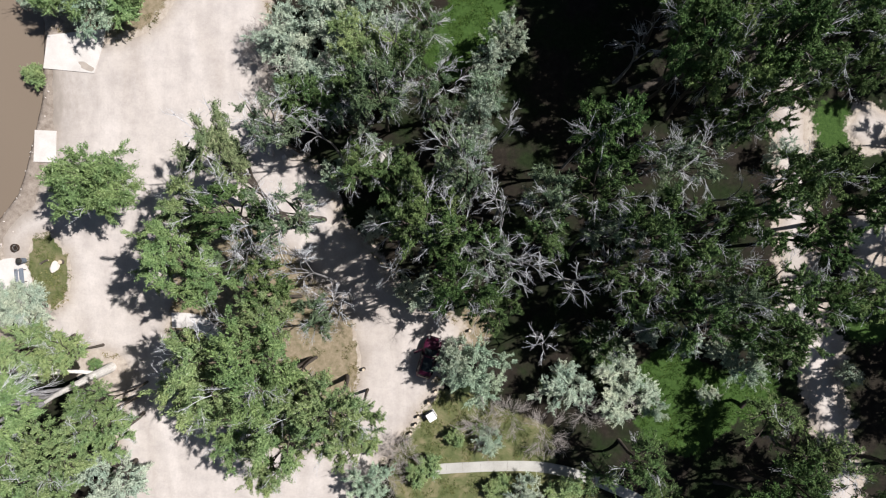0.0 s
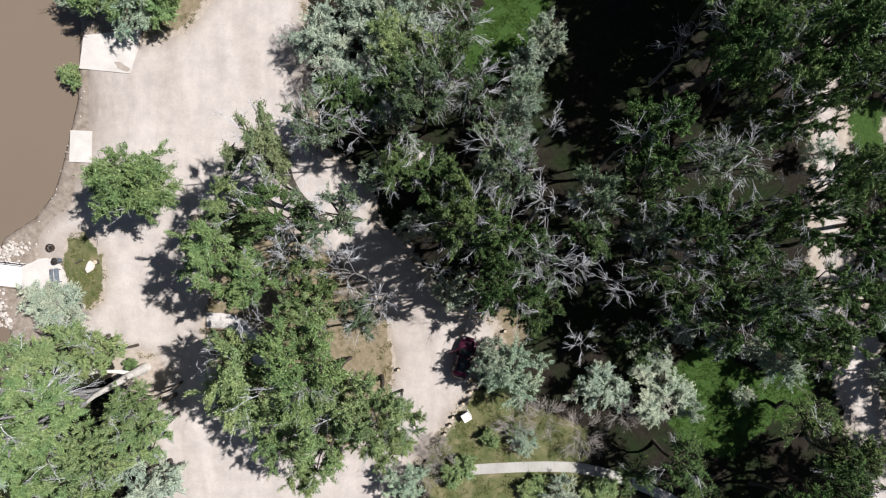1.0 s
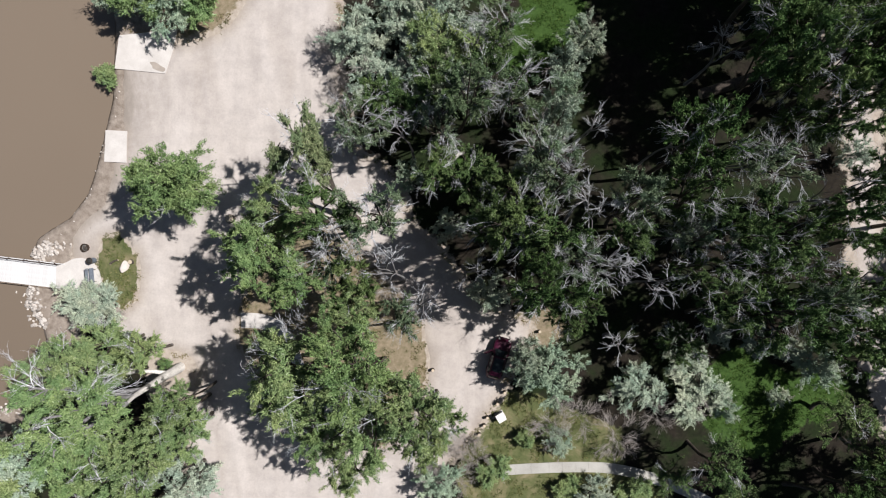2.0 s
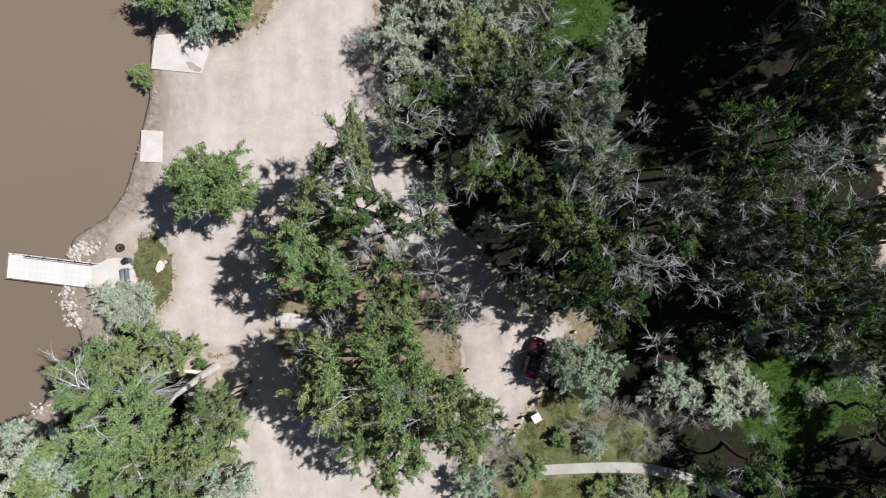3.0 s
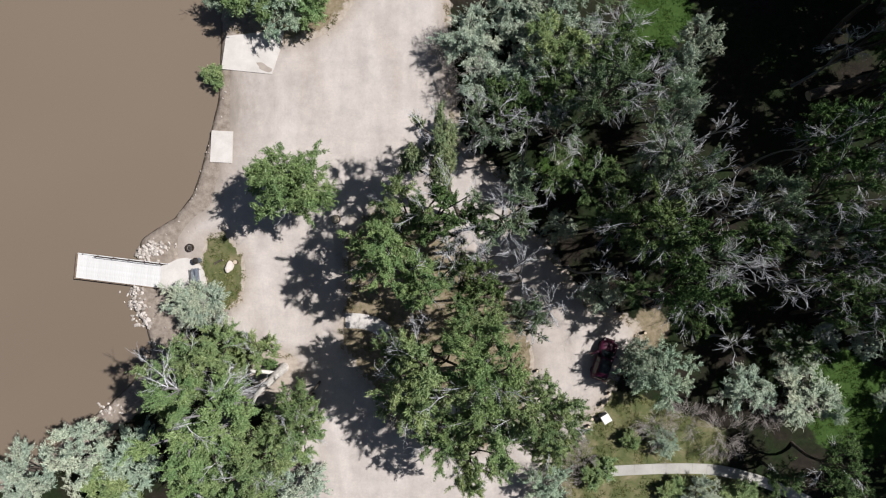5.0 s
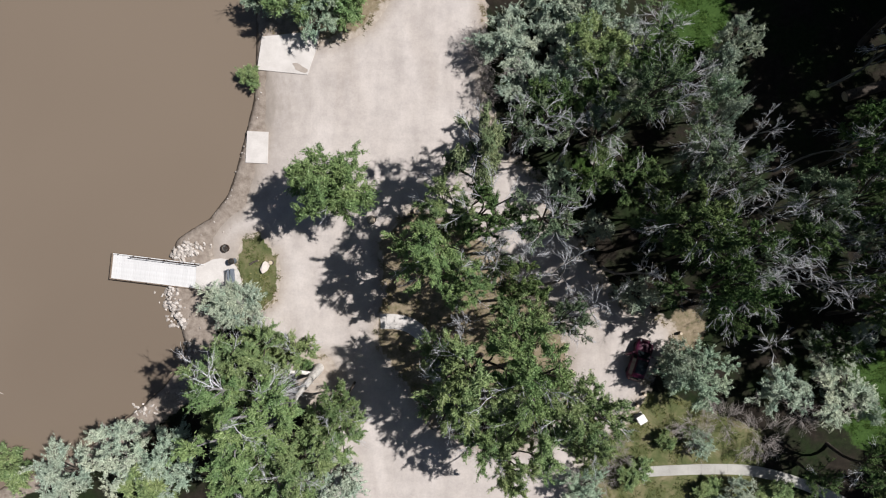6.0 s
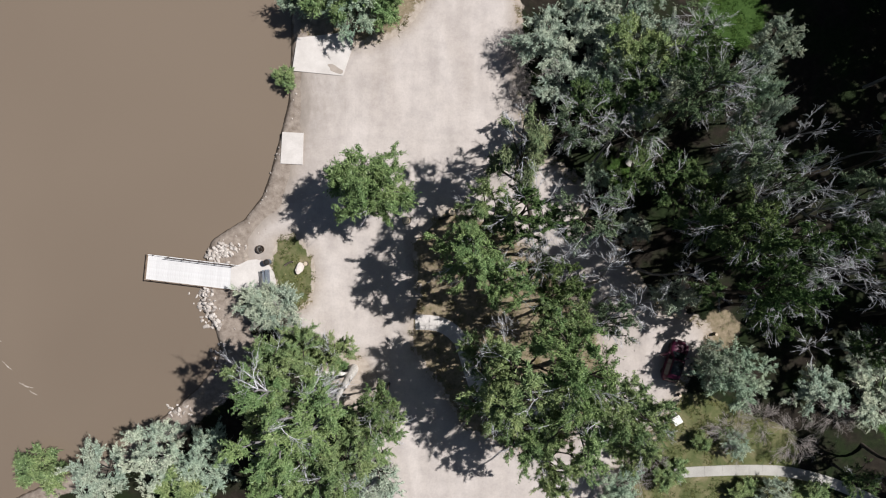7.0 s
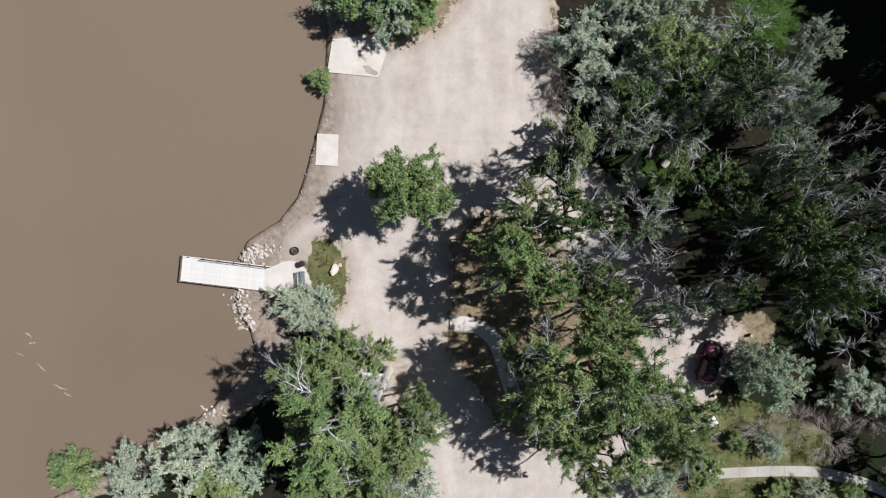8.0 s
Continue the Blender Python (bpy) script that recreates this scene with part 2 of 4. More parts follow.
def rod(radius, height, at=(0, 0, 0), turn=(0, 0, 0), sides=14, top=None, bevel=0.0):
    bm = bmesh.new()
    bmesh.ops.create_cone(bm, cap_ends=True, segments=sides, radius1=radius, radius2=radius if top is None else top, depth=height)
    if bevel:
        bmesh.ops.bevel(bm, geom=[e for e in bm.edges if abs(e.verts[0].co.z - e.verts[1].co.z) < 1e-5], offset=bevel, segments=2, affect="EDGES")
    bmesh.ops.transform(bm, matrix=pose(*at, *turn), verts=bm.verts)
    return bm


def ring_mesh(outer, inner, height, sides=28, at=(0, 0, 0)):
    bm = bmesh.new()
    loops = []
    for r, z in ((outer, 0), (outer, height), (inner, height), (inner, 0)):
        loops.append([bm.verts.new((at[0] + r * math.cos(a), at[1] + r * math.sin(a), at[2] + z)) for a in np.linspace(0, 2 * math.pi, sides, endpoint=False)])
    for k in range(4):
        a, b = loops[k], loops[(k + 1) % 4]
        for i in range(sides):
            j = (i + 1) % sides
            bm.faces.new((a[i], a[j], b[j], b[i]))
    bmesh.ops.recalc_face_normals(bm, faces=bm.faces)
    return bm


# ---- plan ----
SHORE = [(-40.5, 25.9), (-40.4, 18.4), (-40.7, 12.6), (-41.6, 9.0), (-42.6, 5.3), (-43.4, 3.1), (-45.2, 0.8), (-47.5, -0.6), (-48.6, -1.4), (-49.1, -3.2), (-49.4, -5.4), (-49.4, -7.7), (-48.5, -9.4), (-47.7, -12.3), (-48.2, -14.0), (-50.1, -16.3), (-52.1, -18.1), (-55.0, -20.4), (-58.2, -22.8), (-62.6, -25.0), (-68.1, -27.4), (-71.7, -29.4), (-76.1, -32.4)]
GRAVEL = [(-39.4, 25.7), (-39.0, 15.9), (-39.2, 9.2), (-40.2, 5.3), (-41.3, 2.0), (-44.4, -0.9), (-44.4, -3.7), (-41.1, -7.6), (-40.5, -11.0), (-37.6, -12.6), (-34.8, -12.3), (-32.8, -12.9), (-31.7, -14.8), (-31.9, -17.0), (-33.2, -20.0), (-33.1, -27.0), (-32.5, -31.7), (-10.4, -31.4), (-7.6, -24.1), (-4.1, -19.9), (-1.9, -16.7), (-1.0, -13.5), (1.2, -11.4), (0.7, -9.6), (-2.1, -8.5), (-4.6, -7.4), (-8.0, -2.4), (-11.1, 0.4), (-11.7, 4.3), (-16.7, 7.6), (-17.9, 14.2), (-18.2, 25.7)]
ISLAND = [(-25.0, 1.9), (-20.3, 0.7), (-15.8, -2.4), (-12.1, -6.3), (-9.6, -9.4), (-8.8, -13.6), (-9.9, -18.2), (-13.3, -22.2), (-18.4, -22.2), (-22.9, -20.0), (-25.2, -16.0), (-27.9, -12.3), (-28.3, -10.4), (-27.5, -6.4), (-28.1, -1.3)]
OLD_TREE_SOIL = [(-36.5, -13.0), (-33.8, -12.3), (-32.3, -13.2), (-31.2, -15.0), (-31.5, -17.5), (-33.2, -18.8), (-36.5, -17.0)]
DOCK_ISLAND = [(-41.7, -1.1), (-39.6, -0.7), (-38.1, -2.5), (-37.6, -4.8), (-38.1, -7.3), (-39.6, -8.7), (-41.6, -7.1), (-42.3, -3.7)]
TOP_ISLAND = [(-39.3, 25.7), (-39.6, 19.2), (-35.4, 17.6), (-33.2, 17.8), (-29.9, 18.6), (-27.6, 20.5), (-26.4, 23.0), (-26.0, 25.7)]
EAST_ROAD = [(28.6, 24.9), (32.2, 15.2), (33.3, 6.6), (33.9, -4.4), (35.6, -12.2), (38.0, -21.2), (40.0, -31.5)]
PATHWAY = [(-2.8, -24.4), (-0.4, -24.2), (3.0, -24.0), (6.9, -23.9), (9.7, -24.1), (13.1, -24.9), (16.5, -26.2), (19.8, -27.9), (23.8, -31.0)]
CURVED_WALK = [(-27.7, -9.4), (-26.3, -9.4), (-24.7, -9.8), (-23.2, -11.1), (-22.4, -13.2), (-21.7, -15.4), (-20.8, -17.4), (-19.3, -18.4), (-17.0, -18.4), (-13.9, -18.7)]
LUSH = [(21.9, -15.6, 3.4), (24.7, -17.6, 3.6), (20.8, -19.3, 2.2), (2.8, 20.6, 3.2), (0.1, 17.0, 2.5), (37.3, 9.7, 2.2), (41.1, -8.9, 2.5), (29.7, -16.7, 2.5), (23.6, -20.2, 2.5), (-6.5, 5.5, 2)]
LAWN = [(-2.1, -16.3), (-3.2, -19.1), (-5.5, -22.0), (-6.1, -25.4), (-4.4, -28.3), (17.0, -28.2), (10.3, -24.2), (10.0, -20.2), (4.6, -18.0), (1.8, -16.8)]
SAND = [(40.6, 9.5, 1.8), (33.3, 6.6, 1.5), (32.0, 15.2, 2.2), (35.9, -12.5, 2.2), (41.1, -0.6, 2), (40.7, -4.4, 1.5), (34.4, -7.2, 2)]
PAD_A = [(-39.4, 18.6), (-39.9, 15.4), (-34.9, 14.9), (-34.1, 17.2), (-33.7, 19.2)]
PAD_B = [(-40.9, 9.4), (-38.8, 9.3), (-38.9, 6.2), (-41.1, 6.3)]
SLAB = [(-46.1, -4.0), (-45.2, -3.7), (-44.4, -3.3), (-43.6, -3.2), (-42.7, -3.4), (-42.2, -3.9), (-41.8, -4.6), (-41.6, -5.4), (-41.5, -7.1), (-44.2, -7.1), (-46.2, -5.9)]
COTTON = [(-18.3, -11.5, 19.4, 4.2), (-14.9, -10.2, 19.3, 3.6), (-21.5, -10.3, 15.4, 2.1), (-14.0, -15.6, 16.8, 4.0), (-10.3, -14.6, 15.8, 3.2), (-17.6, -16.8, 14.2, 3.0), (-14.8, -19.6, 14.3, 2.7), (-14.8, -7.3, 14.0, 2.3), (-20.6, -14.4, 15.0, 2.5), (-22.2, -2.7, 16.4, 3.7), (-19.6, -4.4, 15.8, 2.2), (-21.3, 1.4, 14.2, 2.7), (-13.0, -12.8, 16.0, 2.0), (-9.6, -17.2, 14.5, 2.0), (-7.6, -16.2, 14.0, 2.0), (-8.6, -18.6, 13.0, 1.9)]
COTTON_E = [(18.4, 13.8, 18.2, 3.0), (20.6, 12.5, 20.0, 2.8), (24.6, 13.4, 18.8, 3.2), (21.8, 9.0, 14.8, 2.1), (23.2, 8.5, 17.4, 2.3), (25.0, 10.3, 19.2, 2.4), (25.9, 3.7, 18.0, 2.4), (23.6, 0.5, 19.0, 2.4), (29.9, -0.9, 14.0, 2.5), (19.0, -3.4, 15.2, 2.4), (22.7, -4.4, 14.6, 2.2), (25.5, -4.9, 16.6, 2.7), (31.2, -6.2, 12.0, 2.3), (18.6, -0.9, 18.0, 2.7), (33.9, 2.2, 16, 2.6), (33.0, 16.0, 17, 3.1), (29.0, 15.2, 18, 3.2), (19.0, 16.6, 16, 2.5), (33.0, 12.7, 14, 2.3), (29.1, -11.4, 9, 2.0), (28.6, 3.8, 16.0, 2.4)]
COTTON_E2 = [(15.4, -5.9, 17.5, 2.6), (18.4, -6.6, 18.4, 2.8), (34.9, -5.7, 12, 2.3), (20.8, 17.6, 18, 3.0), (28.8, -17.6, 8.4, 2.8), (16.8, -20.4, 10.2, 2.7), (29.5, -21.8, 14.0, 3.2), (19.4, -24.6, 8.5, 2.4), (32.3, -20.3, 13, 3.4), (26.0, -23.8, 14.0, 3.0), (13.8, -23.2, 6, 2.0), (23.5, -7.6, 16.0, 2.4), (27.0, -8.8, 14.5, 2.4), (13.2, -9.9, 10.5, 1.9)]
COTTON_W = [(-39.4, -12.0, 13.8, 2.9), (-37.6, -10.5, 11.0, 2.3), (-37.2, -18.9, 14.0, 3.5), (-33.4, -19.2, 13.4, 3.3), (-30.9, -16.8, 13.4, 2.6), (-40.0, -15.6, 13.2, 3.0), (-34.6, -23.2, 12, 3.6), (-30.8, -18.9, 8, 2.3), (-39.6, -22.0, 11, 3.2), (-30.2, -14.7, 12.6, 1.7), (-34.7, -11.1, 9.4, 2.0)]
# trees at and past the view's edges, mostly unseen, added to cast shade
OUTER_SHADE = [(20.0, 27.0, 18, 4.4), (27.0, 28.0, 17, 4.2), (34.0, 27.5, 18, 4.4), (41.0, 26.0, 17, 4.0), (40.5, -29.5, 16, 4.2), (31.0, -30.5, 15, 4.0), (19.5, 23.5, 17, 4.0), (23, 23.5, 18, 4.4), (29.5, 23, 19, 4.4), (36, 22.5, 18, 4.2), (42, 20.5, 18, 4.2), (45.5, -12, 17, 4.2), (45.5, -20, 17, 4.2), (46, -3.5, 17, 4.0), (18.5, 20.0, 17, 4.4), (24.5, 19.5, 18, 4.4), (20, 26, 18, 4.8), (26.5, 25.5, 18, 4.8), (48.5, 18.0, 17, 4.5), (49.5, 9.0, 16, 4.2), (49.0, 0.5, 17, 4.2), (49.5, -8.0, 17, 4.4), (50.0, -16.0, 18, 4.6), (34.0, -25.5, 16, 4.0), (29.0, -26.5, 15, 3.6), (38.5, -22.0, 16, 3.6)]
HALF = [(-14.3, 7.9, 14.8, 2.4), (-13.3, 0.8, 17.2, 2.9), (-5.4, 10.4, 17.8, 2.8), (-1.3, 11.7, 14.2, 2.6), (0.3, 5.9, 13.2, 2.4), (1.5, 3.8, 18.8, 2.3), (7.4, 2.5, 17.2, 2.3), (12.6, -0.2, 17.4, 2.0), (17.6, 4.6, 16.5, 2.6), (3.1, -2.7, 18.2, 2.1), (21.2, -5.6, 18.2, 2.0), (-8.2, 9.0, 12.2, 2.4), (-2.4, 17.6, 8.0, 2.3), (-17.3, -3.0, 12.0, 2.4), (-10.9, -7.2, 14.6, 2.1)]
OLIVE = [(-11.2, 20.1, 6.4, 3.0), (-8.0, 20.2, 6.6, 2.9), (-5.2, 17.6, 6.4, 2.2), (-15.5, 17.5, 5.2, 3.4), (-13.2, 13.8, 5.2, 3.2), (-9.6, 17.5, 6.4, 3.0), (5.2, 17.2, 7.2, 1.9), (3.7, 14.9, 7.2, 2.0), (2.6, 11.9, 10.0, 2.0), (2.3, 9.5, 12.6, 2.0), (-10.2, 14.0, 8.4, 2.4), (-6.0, 12.6, 10.5, 2.4), (1.1, 6.2, 12.0, 2.3), (2.2, -13.6, 6.5, 3.2), (10.9, -15.2, 5.0, 2.7), (16.4, -15.7, 4.4, 3.3), (14.9, -11.7, 4.2, 2.3), (27.5, -13.0, 5.0, 2.2), (24.8, -16.4, 2.2, 1.2), (19.3, -17.4, 3.6, 1.5), (38.2, -14.2, 3, 1.2), (18.7, -10.2, 2.9, 1.3), (22.6, -11.1, 3.2, 1.6), (25.4, -11.8, 3.0, 1.3), (16.0, -0.4, 5.4, 1.5), (-7.0, 0.0, 4.8, 1.7), (0.0, -12.9, 6.6, 1.7), (0.6, -11.9, 6.2, 1.6), (31.0, 6.9, 4.0, 1.6)]
OLIVE_W = [(-42.6, -7.5, 3.5, 2.5), (-40.4, -7.9, 3.6, 2.5), (-52.4, -21.8, 5.0, 3.6), (-58.4, -24.0, 4.6, 3.3), (-48.0, -22.6, 5.2, 3.3), (-38.4, 21.8, 4.6, 2.3), (-33.4, 20.9, 4.6, 3.0), (7.2, -25.6, 3, 1.9), (3.8, -20.9, 2.5, 1.5), (-7.9, -25.1, 4, 2.5), (-3.2, -6.2, 6, 2.1), (-10.8, 4.7, 5, 1.6), (-31.6, -23.7, 7, 3.2), (-41.5, -7.4, 3.9, 2.2)]
SMALL = [(-31.4, 3.9, 11, 3.8), (-35.6, 22.3, 5.4, 3.2), (-30.8, 21.6, 4.4, 2.6), (-65.2, -24.5, 4, 2.5), (-49.5, -25.6, 5, 2.7), (-37.9, -11.8, 7, 2.5), (-40.5, 14.5, 2, 1.2), (-7.9, 15.9, 8, 3.1), (-34.9, -13.6, 1.6, 0.75), (-2.0, -23.7, 1.7, 1.4), (-3.3, -24.5, 2, 1.2), (0.5, -20.7, 1.8, 1.0), (2.6, -20.0, 1.2, 0.8), (4.8, -25.8, 1.6, 1.5), (11.2, -26.0, 1.8, 1.7), (-7.9, -21.6, 1.5, 1.1)]
DEAD = [(-16.9, -1.9, 13.2, 2.7), (-14.5, -2.4, 11.6, 2.5), (-12.2, -3.2, 16.8, 2.5), (-9.3, -6.4, 15.2, 2.2), (-11.1, 7.8, 14.4, 2.0), (4.4, 8.2, 13.8, 2.0), (3.8, 1.2, 18.8, 2.6), (5.9, -3.2, 17.3, 2.7), (9.6, -4.1, 16.4, 2.5), (-5.0, -3.4, 13.3, 2.1), (13.5, 5.8, 18.6, 1.8), (16.0, 5.2, 17.8, 2.0), (15.0, -2.8, 17.2, 2.0), (15.4, 14.9, 12.4, 2.4), (24.3, 2.6, 13.0, 2.2), (-19.8, -7.9, 13.9, 1.4), (8.4, -10.5, 7.6, 2.0), (22.4, -2.6, 15.4, 2.0), (10.2, 6.2, 18.0, 1.7), (-4.8, 15.4, 12.5, 1.9)]
BARE_SHRUB = [(-18.5, 17.5, 3, 1.7), (-17.5, 13.3, 3, 1.5), (2.9, -19.6, 2.5, 2.7), (9.4, -20.2, 2.5, 2.7), (-5.3, -21.6, 2.5, 1.8), (-8.6, -24.5, 3, 1.9), (5.6, -18.5, 2.5, 2.2), (-12.9, -6.0, 2.5, 1.9), (13.4, -18.2, 2.5, 2.2), (-4.5, -22.3, 2.5, 1.8), (-5.9, -24.7, 2.5, 1.9), (-17.6, 15.4, 3.2, 1.7), (-17.4, 12.6, 3, 1.5), (-18.3, 18.1, 3.2, 1.7)]
LEAN_TREE = ((-15.9, 0.5), (-3.4, 4.4))
GROVE = [(-17.3, 0.6, 16.0, 3.3), (-7.9, 5.2, 8.6, 2.7), (-5.2, 4.6, 10.2, 2.7), (-2.3, 3.9, 9.2, 2.3), (-4.0, 0.4, 15.0, 2.4), (-1.6, 0.2, 18.8, 2.9), (0.7, -1.0, 19.2, 2.8), (0.3, -4.3, 19.2, 2.8), (3.6, -6.7, 14.0, 2.4), (-15.3, -5.2, 13.0, 2.5), (-0.2, -6.0, 4.6, 1.9), (11.9, 7.0, 19.3, 2.9), (11.4, 3.4, 19.2, 2.6), (14.9, 0.1, 18.6, 2.8), (-7.5, 12.3, 12.0, 2.5), (-4.0, 13.6, 12.5, 2.0), (7.6, -0.4, 15.5, 2.3), (-12.6, 10.4, 12.0, 2.2), (13.0, -4.0, 15.0, 2.0), (-10.4, 10.2, 11.0, 2.0)]

def shore_x(y):
    s = np.array(SHORE)[::-1]
    return np.interp(y, s[:, 1], s[:, 0])


def wobble(x, y, scale, seed=0.0):
    """Smooth noise from -1 to 1 over arrays, made of turned waves."""
    x, y = np.asarray(x, float) / scale, np.asarray(y, float) / scale
    v = 0.0
    for k, (a, f, w) in enumerate(((0.3, 1.0, 0.40), (1.7, 1.31, 0.3), (2.6, 2.17, 0.22), (0.9, 2.9, 0.17), (2.1, 4.3, 0.12), (1.2, 6.1, 0.09))):
        u = x * math.cos(a) + y * math.sin(a)
        q = -x * math.sin(a) + y * math.cos(a)
        v = v + w * np.sin(f * u * 2 + seed + k + 0.9 * np.sin(f * q * 1.7 + seed * 2 + k))
    return v


def inside(x, y, poly):
    """Signed distance of arrays of points to a closed polygon, positive inside."""
    x, y = np.asarray(x, float), np.asarray(y, float)
    best, odd = np.full(x.shape, 1e9), np.zeros(x.shape, bool)
    for (ax, ay), (bx, by) in zip(poly, poly[1:] + poly[:1]):
        dx, dy = bx - ax, by - ay
        k = np.clip(((x - ax) * dx + (y - ay) * dy) / (dx * dx + dy * dy + 1e-9), 0, 1)
        best = np.minimum(best, np.hypot(x - ax - k * dx, y - ay - k * dy))
        if ay != by:
            odd ^= ((ay > y) != (by > y)) & (x < (bx - ax) * (y - ay) / (by - ay) + ax)
    return np.where(odd, best, -best)


def along(x, y, line, half):
    """Signed distance to a band of that half width along a line, positive inside."""
    x, y = np.asarray(x, float), np.asarray(y, float)
    best = np.full(x.shape, 1e9)
    for (ax, ay), (bx, by) in zip(line, line[1:]):
        dx, dy = bx - ax, by - ay
        k = np.clip(((x - ax) * dx + (y - ay) * dy) / (dx * dx + dy * dy), 0, 1)
        best = np.minimum(best, np.hypot(x - ax - k * dx, y - ay - k * dy))
    return half - best


def blobs(x, y, rows):
    v = np.full(np.shape(x), -9.0)
    for cx, cy, r in rows:
        v = np.maximum(v, r - np.hypot(x - cx, y - cy))
    return v


WATER_Z = -0.45


def ground_z(x, y):
    """The height of the ground: flat, dropping over a short bank into the river's bed."""
    x, y = np.asarray(x, float), np.asarray(y, float)
    s = (x - shore_x(y)) * 0.85
    k = np.clip((s + 0.54) / 1.2, 0, 1)
    z = -1.6 + 1.6 * (k * k * (3 - 2 * k))
    return z + 0.05 * wobble(x, y, 3.0, 2.0) * (k > 0.99)


def gravel_field(x, y):
    v = inside(x, y, GRAVEL)
    for hole in (ISLAND, DOCK_ISLAND, TOP_ISLAND):
        v = np.minimum(v, -inside(x, y, hole))
    return v + 0.17 * wobble(x, y, 1.3, 1.0) + 0.08 * wobble(x, y, 0.33, 4.0)


def east_field(x, y):
    return np.maximum(along(x, y, EAST_ROAD, 1.35), blobs(x, y, SAND)) + 0.45 * wobble(x, y, 1.2, 3.0) + 0.1 * wobble(x, y, 0.3, 5.0)


def field_mesh(name, field, x0, x1, y0, y1, step, lift, material):
    """The part of a grid where the field is positive, trimmed along its zero line, laid on the ground."""
    xs, ys = np.arange(x0, x1 + step, step), np.arange(y0, y1 + step, step)
    gx, gy = np.meshgrid(xs, ys, indexing="ij")
    f = field(gx, gy)
    keys, verts, faces, edge = {}, [], [], []

    def corner(i, j):
        if (i, j) not in keys:
            keys[i, j] = len(verts)
            verts.append((gx[i, j], gy[i, j]))
            edge.append(min(1.0, f[i, j] / 1.2))
        return keys[i, j]

    def cut(a, b):
        k = (min(a, b), max(a, b))
        if k not in keys:
            u = f[k[0]] / (f[k[0]] - f[k[1]])
            keys[k] = len(verts)
            verts.append((gx[k[0]] * (1 - u) + gx[k[1]] * u, gy[k[0]] * (1 - u) + gy[k[1]] * u))
            edge.append(0.0)
        return keys[k]

    for i in range(len(xs) - 1):
        for j in range(len(ys) - 1):
            c = ((i, j), (i + 1, j), (i + 1, j + 1), (i, j + 1))
            ring = []
            for a, b in zip(c, c[1:] + c[:1]):
                if f[a] > 0:
                    ring.append(corner(*a))
                if (f[a] > 0) != (f[b] > 0):
                    ring.append(cut(a, b))
            if len(ring) > 2:
                faces.append(ring)
    v = np.array(verts)
    e = np.array(edge)
    z = ground_z(v[:, 0], v[:, 1]) + lift * np.clip(e * 4, 0.15, 1.0)
    me = mesh_from(name, np.column_stack((v, z)), faces, material, True)
    me.attributes.new("edge", "FLOAT", "POINT").data.foreach_set("value", e)
    off_shore = v[:, 0] - shore_x(v[:, 1])
    me.attributes.new("damp", "FLOAT", "POINT").data.foreach_set("value", np.clip(1.15 - off_shore / (4.6 + 2.4 * np.exp(-((v[:, 1] - 13.0) / 3.5) ** 2)), 0, 1) ** 1.1)
    return me


# ---- ground, water, roads ----
def smooth_mask(v, width):
    return np.clip(v / width * 0.5 + 0.5, 0, 1)


def build_ground():
    xs = np.concatenate(([-2500, -900, -300, -140], np.arange(-84, 50.01, 0.4), [75, 140, 300, 900, 2500]))
    ys = np.concatenate(([-2500, -900, -300, -110, -60], np.arange(-36, 34.01, 0.4), [60, 110, 300, 900, 2500]))
    gx, gy = np.meshgrid(xs, ys, indexing="ij")
    gz = ground_z(gx, gy)
    n, k = gx.shape
    idx = np.arange(n * k).reshape(n, k)
    faces = np.stack((idx[:-1, :-1], idx[1:, :-1], idx[1:, 1:], idx[:-1, 1:]), -1).reshape(-1, 4)
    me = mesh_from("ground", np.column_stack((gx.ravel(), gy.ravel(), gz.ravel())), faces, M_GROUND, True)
    x, y = gx.ravel(), gy.ravel()
    shore = x - shore_x(y)
    dry = np.maximum(inside(x, y, ISLAND) + 0.9, inside(x, y, TOP_ISLAND) + 0.6)
    dry = np.maximum(dry, np.maximum(1.8 - np.hypot(x - 2.5, y + 10.0), 1.1 - np.hypot(x + 39.0, y + 4.2)))
    lawn = np.maximum(inside(x, y, LAWN), inside(x, y, DOCK_ISLAND) + 0.9)
    masks = dict(lush=smooth_mask(blobs(x, y, LUSH), 1.6), dry=smooth_mask(dry, 1.0), lawn=smooth_mask(lawn, 1.0),
                 sand=smooth_mask(np.maximum(np.maximum(east_field(x, y), gravel_field(x, y)) + 0.5, inside(x, y, OLD_TREE_SOIL) + 0.4), 1.4), wet=smooth_mask(0.62 - np.abs(shore + 0.15), 0.7), mud=smooth_mask(np.minimum(4.2 - shore, inside(x, y, DOCK_ISLAND) * -1.0 - 0.4), 1.4))
    masks["sand"] = np.where(np.maximum(inside(x, y, ISLAND), inside(x, y, DOCK_ISLAND)) > 0.4, 0, masks["sand"])
    for key, v in masks.items():
        me.attributes.new(key, "FLOAT", "POINT").data.foreach_set("value", v)
    tagged(new("ground", me), "soil and leaf litter coloured as if shaded, with patchy grass, on the river bank", "ground", kind="structure")


